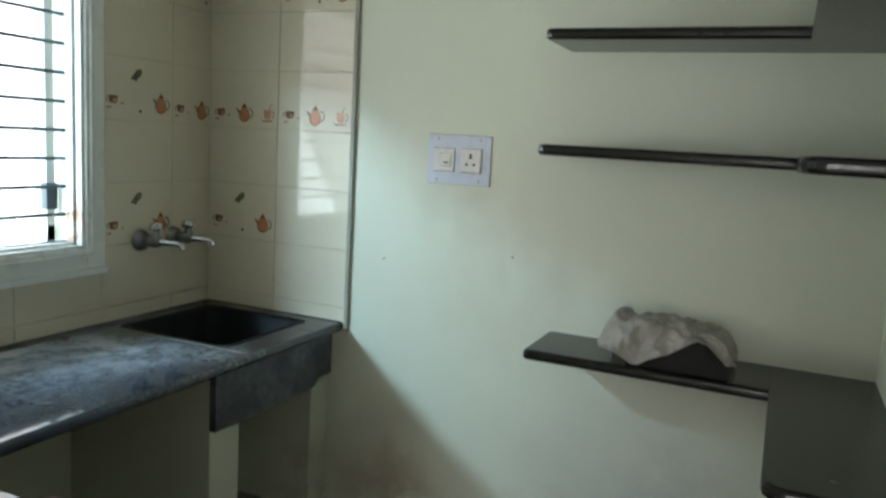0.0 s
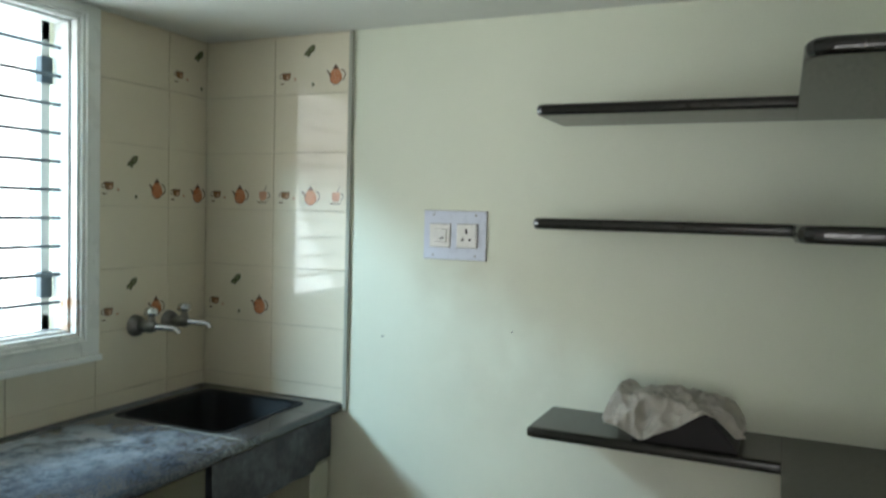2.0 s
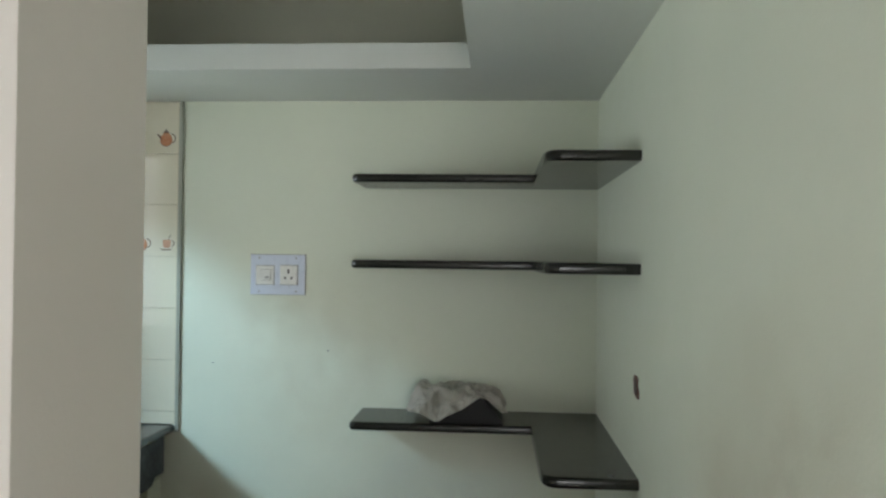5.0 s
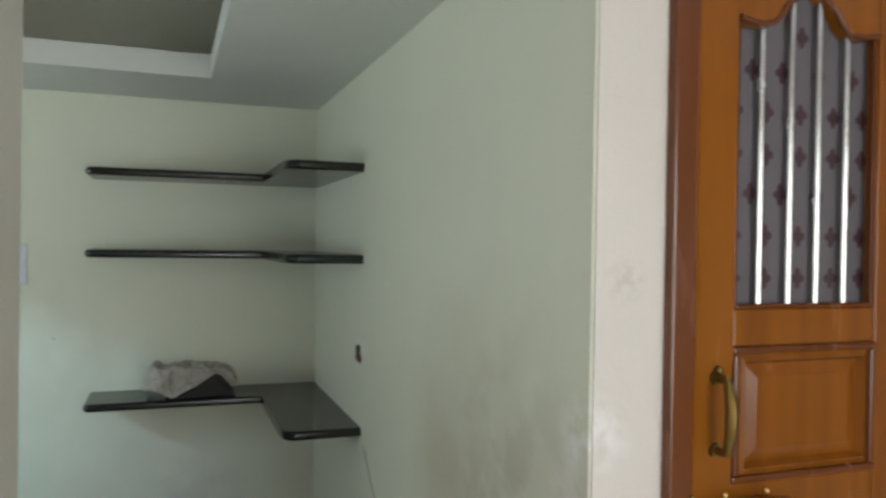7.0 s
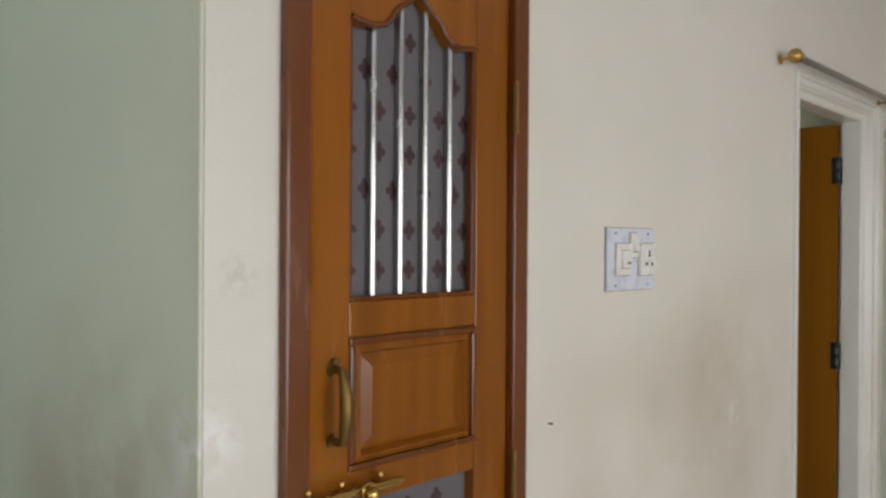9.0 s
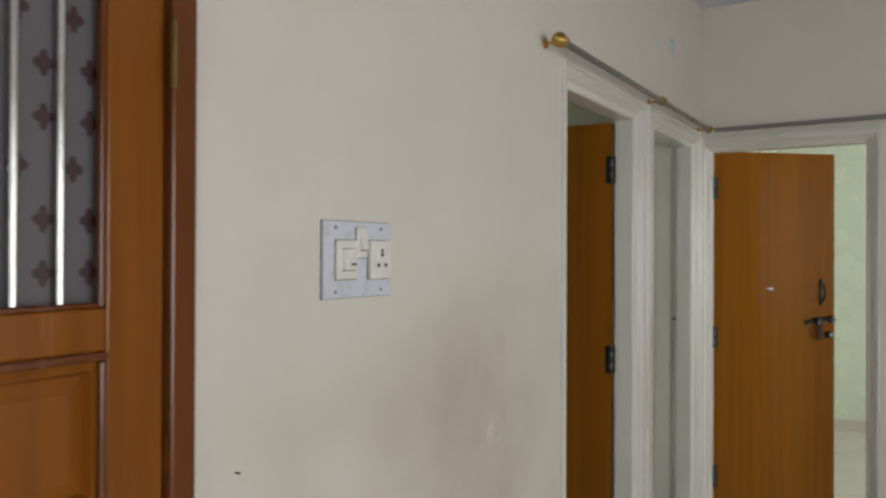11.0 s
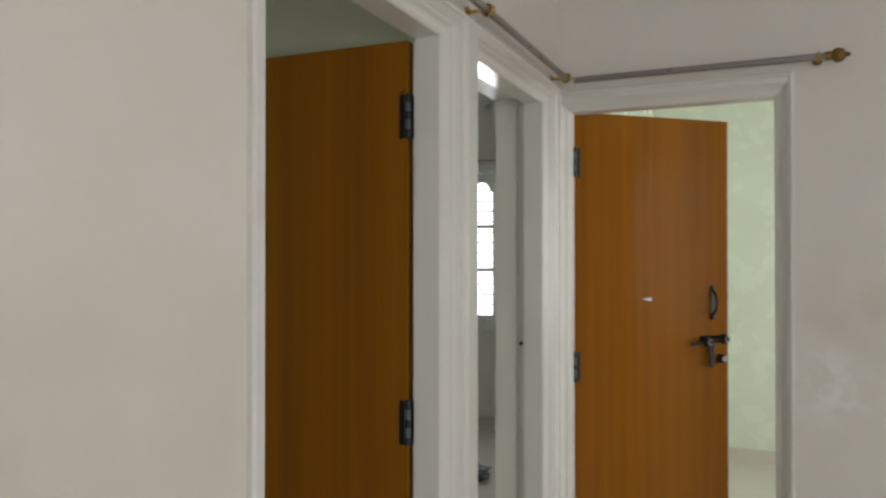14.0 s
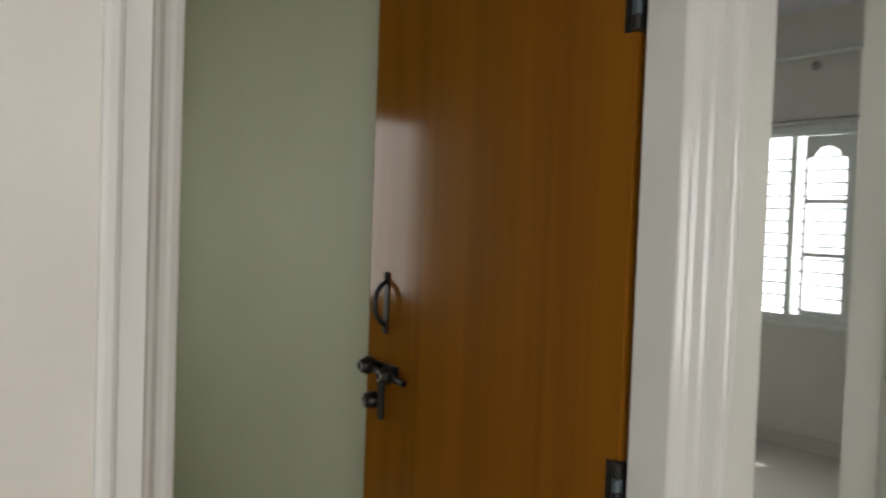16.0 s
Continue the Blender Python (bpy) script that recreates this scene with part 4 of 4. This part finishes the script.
# ---- kitchen window ----
wn = tagged(new("window_1"), "white painted window with horizontal iron bars", "window", "", "structure")
wn.location = (KX0, 1.32, 1.0)
Ya, Yb, Za, Zb = W_WIN
bm = bmesh.new()
for a, b, p, q in ((Ya - 0.055, Ya + 0.02, Za - 0.05, Zb + 0.024), (Yb - 0.02, Yb + 0.055, Za - 0.05, Zb + 0.024), (Ya + 0.02, Yb - 0.02, Zb - 0.02, Zb + 0.024), (Ya + 0.02, Yb - 0.02, Za - 0.05, Za + 0.02)):
    box(bm, KX0 - 0.05, KX0 + 0.022, a, b, p, q, 0.004)
part("frame", bm, M_WINFRAME, wn)
bm = bmesh.new()
for a, b, p, q in ((Ya + 0.021, Ya + 0.04, Za + 0.021, Zb - 0.021), (Yb - 0.04, Yb - 0.021, Za + 0.021, Zb - 0.021), (Ya + 0.04, Yb - 0.04, Zb - 0.04, Zb - 0.021), (Ya + 0.04, Yb - 0.04, Za + 0.021, Za + 0.04)):
    box(bm, KX0 - 0.09, KX0 - 0.02, a, b, p, q, 0.003)
part("inner_frame", bm, M_WINFRAME, wn)
for step, (o, c) in enumerate(((0.006, 0.03), (-0.02, 0.012))):
    bm = bmesh.new()
    a, b, p, q = Ya - o, Yb + o, Za - o, Zb + min(o, 0.004)
    for e in ((a, a + 0.012, p, q), (b - 0.012, b, p, q), (a + 0.012, b - 0.012, q - 0.012, q), (a + 0.012, b - 0.012, p, p + 0.012)):
        box(bm, KX0 - 0.019, KX0 + c, *e, 0.003)
    part("bead", bm, M_WINFRAME, wn)
part("sill", box(bmesh.new(), KX0 - 0.2, KX0 + 0.034, Ya - 0.06, Yb + 0.058, Za - 0.072, Za - 0.05, 0.004), M_WINFRAME, wn)
for k in range(11):
    z = 1.048 + 0.0945 * k
    part("bar", tube(bmesh.new(), [(KX0 - 0.06, Ya + 0.03, z), (KX0 - 0.06, Yb - 0.03, z)], 0.006, 8), M_BAR, wn)
# casement standing open, outside
sh = part("open_casement", boxes((KX0 - 0.62, KX0 - 0.11, 1.855, 1.888, Za + 0.03, Za + 0.09), (KX0 - 0.62, KX0 - 0.11, 1.855, 1.888, Zb - 0.1, Zb - 0.03), (KX0 - 0.17, KX0 - 0.11, 1.8552, 1.8878, Za + 0.03, Zb - 0.03), (KX0 - 0.62, KX0 - 0.56, 1.8552, 1.8878, Za + 0.03, Zb - 0.03), bevel=0.003), M_WINFRAME, wn, "window casement swung open outside")
for z in (1.92, 1.2):
    part("casement_hinge", boxes((KX0 - 0.13, KX0 - 0.1, 1.848, 1.892, z - 0.045, z + 0.045), bevel=0.004), M_BAR, sh)

# windows of the inner rooms
def barred_window(name, x, ya, yb, za, zb, posts, sashes):
    """A wide window: outer frame, posts between the lights, and in each light an arch-topped sash, with iron bars behind them all."""
    w = tagged(new(name), "white painted window with bars and arch-topped sashes", "window", "", "structure")
    w.location = (x, (ya + yb) / 2, za)
    bm = bmesh.new()
    for a, b, p, q in ((ya, ya + 0.05, za, zb), (yb - 0.05, yb, za, zb), (ya + 0.05, yb - 0.05, zb - 0.05, zb), (ya + 0.05, yb - 0.05, za, za + 0.05)):
        box(bm, x - 0.02, x + 0.06, a, b, p, q, 0.003)
    part("frame", bm, M_WINFRAME, w)
    for a, b in posts:
        part("post", box(bmesh.new(), x - 0.019, x + 0.06, a, b, za + 0.05, zb - 0.05, 0.004), M_WINFRAME, w)
    part("sill", box(bmesh.new(), x - 0.05, x + 0.1, ya - 0.04, yb + 0.04, za - 0.03, za - 0.001, 0.004), M_WINFRAME, w)
    part("head_moulding", box(bmesh.new(), x - 0.035, x - 0.0205, ya - 0.03, yb + 0.03, zb - 0.03, zb + 0.02, 0.004), M_WINFRAME, w)
    zt = zb - 0.052
    for a, b in sashes:
        mid, r = (a + b) / 2, (b - a) * 0.27
        spring = zt - 0.15
        arch = [(a, zt), (a, spring - 0.02), (a + 0.03, spring - 0.02), (a + 0.034, spring - 0.004), (mid - r - 0.012, spring)]
        arch += [(mid + r * math.cos(radians(t)), spring + 0.075 * math.sin(radians(t))) for t in (172, 150, 120, 90, 60, 30, 8)]
        arch += [(mid + r + 0.012, spring), (b - 0.034, spring - 0.004), (b - 0.03, spring - 0.02), (b, spring - 0.02), (b, zt)]
        sash = part("sash", prism(bmesh.new(), arch, "x", x - 0.01, x + 0.02), M_WINFRAME, w, "arch-topped window sash")
        for z in (1.355, 1.725):
            part("transom", boxes((x - 0.0095, x + 0.0195, a + 0.03, b - 0.03, z - 0.016, z + 0.016), bevel=0.002), M_WINFRAME, sash)
        for a2, b2 in ((a, a + 0.03), (b - 0.03, b)):
            part("stile", boxes((x - 0.0098, x + 0.0198, a2, b2, za + 0.051, spring - 0.0205), bevel=0.002), M_WINFRAME, sash)
        part("bottom_rail", boxes((x - 0.0095, x + 0.0195, a + 0.03, b - 0.03, za + 0.051, za + 0.09), bevel=0.002), M_WINFRAME, sash)
    for k in range(13):
        z = za + 0.085 + 0.089 * k
        part("bar", tube(bmesh.new(), [(x + 0.045, ya + 0.03, z), (x + 0.045, yb - 0.03, z)], 0.0075, 8), M_BAR, w)


barred_window("window_2", 7.84, 1.28, 2.51, 0.88, 2.23, ((1.65, 1.70), (2.068, 2.125)), ((1.345, 1.60), (1.703, 2.022)))
rt = thing("store_curtain_rod", (7.77, 1.97, 2.28), "thin dark curtain rod above the store window", "curtain rod")
part("pole", tube(bmesh.new(), [(7.77, 1.14, 2.28), (7.77, 2.7, 2.28)], 0.01, 10), M_ROD, rt)
for y in (1.19, 2.65):
    part("bracket", tube(bmesh.new(), [(7.77, y, 2.28), (7.82, y, 2.28)], 0.008, 8), M_ROD, rt)
rt = thing("store_tube_light", (7.79, 2.02, 2.74), "white fluorescent tube batten above the store window", "tube light")
part("batten", boxes((7.79, 7.82, 1.4, 2.6, 2.74, 2.77), bevel=0.003), M_FRAME, rt)
part("tube", tube(bmesh.new(), [(7.775, 1.42, 2.73), (7.775, 2.58, 2.73)], 0.013, 12), M_TUBE, rt)
single("wall_rose", ball(bmesh.new(), (7.817, 1.97, 2.66), 0.035, (0.3, 1, 1)), M_ROD, (7.82, 1.97, 2.66), "small round wiring rose on store wall", "wiring rose")
# heap of cloth on the store floor
bm = bmesh.new()
res = bmesh.ops.create_icosphere(bm, subdivisions=4, radius=1.0)
for v in res["verts"]:
    d = v.co.normalized()
    k = 1 + 0.55 * noise.noise(d * 2.2) + 0.3 * noise.noise(d * 6.0)
    v.co = Vector((6.42 + 0.2 * d.x * k, 1.17 + 0.22 * d.y * k, max(0.001, 0.03 + 0.055 * d.z * k)))
    for f in v.link_faces:
        f.smooth = True
single("cloth", bm, M_CLOTH, (6.42, 1.17, 0), "crumpled dark and pale cloth lying on floor", "cloth")


def nail(p, axis):
    off = Vector((0, -0.012, 0)) if axis == "y" else Vector((-0.012, 0, 0))
    single("nail", tube(bmesh.new(), [p, Vector(p) + off], [0.0015, 0.0025], 8), M_IRON, p, "small rusty nail driven into the painted wall", "nail", "nails in the walls")


nail((-1.19, KY, 1.02), "y")
nail((-0.69, KY, 1.08), "y")
chip = thing("plaster_chip", (-0.886, KY, 0.048), "small chipped hole in the plaster above the floor", "wall hole")
for nm, k, y, mat in (("rim", 1.0, 0.0012, M_CEMENT), ("cavity", 0.55, 0.002, M_HOLE)):
    edge = [(chip.location.x + k * r * math.cos(a), chip.location.z + k * r * 0.8 * math.sin(a)) for a, r in ((0.63 * q, 0.017 + 0.006 * noise.noise((q * 1.7, k, 2.0))) for q in range(10))]
    part(nm, prism(bmesh.new(), edge, "y", KY - y, KY), mat, chip)
nail((1.32, 0.0, 1.09), "y")
bm = bmesh.new()
cr = [(1.54, 0.79), (1.50, 0.755), (1.47, 0.735), (1.42, 0.69), (1.38, 0.665), (1.33, 0.625)]
prism(bm, cr + [(a + 0.002, b - 0.005) for a, b in cr[::-1]], "x", KX1 - 0.0008, KX1 - 0.0001)
setting("plaster_crack", bm, M_BRICKBROWN, "hairline crack in the plaster", "crack")

bm = bmesh.new()
low = [(-0.377 + 0.0151 * k, 0.087 + 0.0009 * k + 0.004 * noise.noise((k * 0.9, 4.0, 1.0))) for k in range(13)]
prism(bm, low + [(x, z - 0.003) for x, z in low[::-1]], "y", KY - 0.0008, KY - 0.0001)
setting("plaster_crack", bm, M_BRICKBROWN, "hairline crack low in the plaster", "crack")


# ---- wall tiles, pieces last ----
TW, TH, T0 = 0.335, 0.2215, 0.807
tb = setting("tile_backing_back", boxes((KX0 + 0.001, -1.352, KY - 0.004, KY - 0.0005, 0.751, SOFFIT - 0.001)), M_GROUT, "cream glazed wall tiling with teapot prints", "wall tiles")
tw = setting("tile_backing_window", wall(bmesh.new(), "x", KX0 + 0.0005, KX0 + 0.004, JY1 + 0.001, KY - 0.006, 0.751, SOFFIT - 0.001, [(Ya - 0.02, Yb + 0.02, Za - 0.02, SOFFIT + 1)]), M_GROUT, "cream glazed wall tiling with teapot prints", "wall tiles")
setting("tile_edge_trim", box(bmesh.new(), -1.352, -1.336, KY - 0.014, KY - 0.0004, 0.72, SOFFIT - 0.001, 0.004), M_CEMENT, "grey tile edge trim", "trim")


def tile_piece(wall_axis, u0, u1, z0, z1, parent):
    g = 0.0012
    bm = bmesh.new()
    if wall_axis == "y":
        box(bm, u0 + g, u1 - g, KY - 0.0085, KY - 0.0042, z0 + g, z1 - g, 0.0012, 1)
    else:
        box(bm, KX0 + 0.0042, KX0 + 0.0085, u0 + g, u1 - g, z0 + g, z1 - g, 0.0012, 1)
    return part("tile", bm, M_TILE, parent)


def ring_of(cx, cz, rx, rz, n=16, a0=0, a1=360):
    return [(cx + rx * math.cos(radians(a0 + (a1 - a0) * k / n)), cz + rz * math.sin(radians(a0 + (a1 - a0) * k / n))) for k in range(n if a1 - a0 == 360 else n + 1)]


def band(bm, pts, w, place):
    vs = []
    for i, p in enumerate(pts):
        a, b = Vector(pts[max(0, i - 1)]), Vector(pts[min(len(pts) - 1, i + 1)])
        d = (b - a).normalized()
        nrm = Vector((-d.y, d.x)) * w
        vs.append((bm.verts.new(place(p[0] + nrm.x, p[1] + nrm.y)), bm.verts.new(place(p[0] - nrm.x, p[1] - nrm.y))))
    for (a, b), (c, d) in zip(vs, vs[1:]):
        bm.faces.new((a, b, d, c))


def blob(bm, pts, place):
    bm.faces.new([bm.verts.new(place(*p)) for p in pts])


def print_on(kind, axis, u, z, parent):
    """A printed picture on a glazed tile: teapot, cup, mug, leaf or dot, about 6 cm wide."""
    bm = bmesh.new()

    def place(a, b):
        if axis == "y":
            return (u + a, KY - 0.0089, z + b)
        return (KX0 + 0.0089, u + a, z + b)
    lines, spots = bmesh.new(), bmesh.new()
    extra = (lambda a, b: (u + a, KY - 0.0093, z + b)) if axis == "y" else (lambda a, b: (KX0 + 0.0093, u + a, z + b))
    if kind == "teapot":
        body = [(0.027 * math.cos(t) * (1 - 0.14 * math.sin(t)), 0.03 * math.sin(t) - 0.006) for t in (2 * math.pi * k / 20 for k in range(20))]
        blob(bm, body, place)
        blob(lines, [(-0.014, 0.021), (0.014, 0.021), (0.009, 0.029), (0.003, 0.031), (0.004, 0.038), (-0.004, 0.038), (-0.003, 0.031), (-0.009, 0.029)], extra)
        blob(lines, [(-0.02, -0.014), (-0.033, 0.006), (-0.041, 0.014), (-0.037, 0.018), (-0.029, 0.012), (-0.021, 0.003)], extra)
        band(lines, ring_of(0.023, -0.002, 0.018, 0.019, 12, -80, 90), 0.0024, extra)
        band(lines, ring_of(0, -0.006, 0.0265, 0.03, 20, 205, 335), 0.0013, extra)
        for k in range(9):
            t = 2.4 * k
            blob(spots, ring_of(0.0068 * math.sqrt(k) * math.cos(t), 0.0072 * math.sqrt(k) * math.sin(t) - 0.006, 0.0024, 0.0026, 6), extra)
        m = M_POT
    elif kind == "cup":
        blob(bm, [(-0.022, 0.012), (0.018, 0.012), (0.016, -0.008), (0.008, -0.014), (-0.012, -0.014), (-0.02, -0.008)], place)
        band(lines, ring_of(-0.022, 0.0, 0.01, 0.009, 8, 100, 260), 0.0017, extra)
        band(lines, [(-0.022, 0.012), (0.018, 0.012)], 0.0015, extra)
        blob(spots, [(0.028, -0.012), (0.036, -0.005), (0.046, -0.01), (0.04, -0.018)], extra)
        blob(lines, [(-0.032, -0.026), (-0.012, -0.025), (-0.01, -0.028), (-0.028, -0.031)], extra)
        blob(spots, ring_of(0.004, -0.003, 0.007, 0.006, 8), extra)
        m = M_CUP
    elif kind == "mug":
        blob(bm, [(-0.02, 0.016), (0.016, 0.016), (0.015, -0.01), (0.008, -0.02), (-0.012, -0.02), (-0.019, -0.01)], place)
        band(lines, ring_of(0.017, 0.0, 0.014, 0.012, 8, -80, 80), 0.0018, extra)
        blob(lines, [(-0.034, -0.019), (-0.02, -0.025), (0.014, -0.025), (0.026, -0.019), (0.016, -0.029), (-0.022, -0.03)], extra)
        band(lines, [(0.004, 0.016), (0.012, 0.032), (0.018, 0.038)], 0.0014, extra)
        m = M_MUG
    elif kind == "leaf":
        blob(bm, [(-0.026, -0.014), (-0.022, 0.0), (-0.012, 0.006), (0.0, 0.004), (0.004, -0.006), (0.0, -0.016), (-0.006, -0.02), (-0.012, -0.012)], place)
        blob(bm, [(-0.012, 0.006), (-0.004, 0.018), (0.008, 0.025), (0.019, 0.026), (0.025, 0.02), (0.022, 0.008), (0.014, -0.002), (0.004, -0.006)], place)
        blob(spots, [(-0.002, 0.008), (0.008, 0.018), (0.017, 0.02), (0.014, 0.008), (0.006, 0.001)], extra)
        blob(spots, [(-0.018, -0.006), (-0.012, 0.0), (-0.004, -0.002), (-0.008, -0.01)], extra)
        m = M_LEAF
    else:
        blob(bm, ring_of(0, 0, 0.0065, 0.0065, 10), place)
        m = M_LEAF
    for extra_bm, ink, nm in ((lines, M_INK, "outline"), (spots, M_LEAF_PALE if kind == "leaf" else M_SPOT, "pattern")):
        if extra_bm.verts:
            part(kind + "_" + nm, extra_bm, ink, parent)
        else:
            extra_bm.free()
    part(kind + "_print", bm, m, parent, {"teapot": "orange-brown teapot print", "cup": "brown cup print", "mug": "pink mug print", "leaf": "dark green leaf print"}.get(kind, "small green dot print"))


def decor(axis, u0, z0, which, parent, width=TW):
    """The two printed tile designs; offsets run from the tile's lower left corner."""
    items = {"spread": (("leaf", 0.158, 0.158), ("cup", 0.055, 0.07), ("dot", 0.175, 0.035), ("teapot", 0.275, 0.068)),
             "row": (("cup", 0.058, 0.058), ("teapot", 0.172, 0.058), ("mug", 0.287, 0.056))}[which]
    for kind, du, dz in items:
        if du < width - 0.02:
            print_on(kind, axis, u0 + du, z0 + dz, parent)


rows = [(0.752, T0)] + [(T0 + TH * k, min(T0 + TH * (k + 1), SOFFIT - 0.002)) for k in range(7) if T0 + TH * k < SOFFIT - 0.01]
cols_b = [(-2.021, -1.686), (-1.686, -1.353)]
for ri, (z0, z1) in enumerate(rows):
    for ci, (u0, u1) in enumerate(cols_b):
        t = tile_piece("y", u0, u1, z0, z1, tb)
        if ri == 4:
            decor("y", u0, z0, "row", t)
        elif (ri, ci) in ((2, 0), (6, 1)):
            decor("y", u0, z0, "spread", t)
cols_w = [(2.309, 2.518), (1.975, 2.309), (1.64, 1.975), (1.305, 1.64), (0.97, 1.305), (0.635, 0.97), (0.352, 0.635)]
for ri, (z0, z1) in enumerate(rows):
    for ci, (u0, u1) in enumerate(cols_w):
        if u1 <= Ya - 0.02 or u0 >= Yb + 0.02 or z1 <= Za - 0.02:
            pieces = [(u0, u1, z0, z1)]
        else:
            pieces = []
            if z0 < Za - 0.03:
                pieces.append((u0, u1, z0, Za - 0.025))
            if u0 < Ya - 0.03:
                pieces.append((u0, Ya - 0.025, max(z0, Za - 0.025), z1))
            if u1 > Yb + 0.03:
                pieces.append((Yb + 0.025, u1, max(z0, Za - 0.025), z1))
        for p in pieces:
            t = tile_piece("x", *p, tw)
            if ci == 1 and ri in (2, 4):
                decor("x", u0, z0, "spread", t)
            elif ci == 0 and ri == 4:
                decor("x", u0 - 0.015, z0, "row", t, 0.21)
            elif ci == 0 and ri == 6:
                decor("x", u0, z0, "spread", t, 0.2)
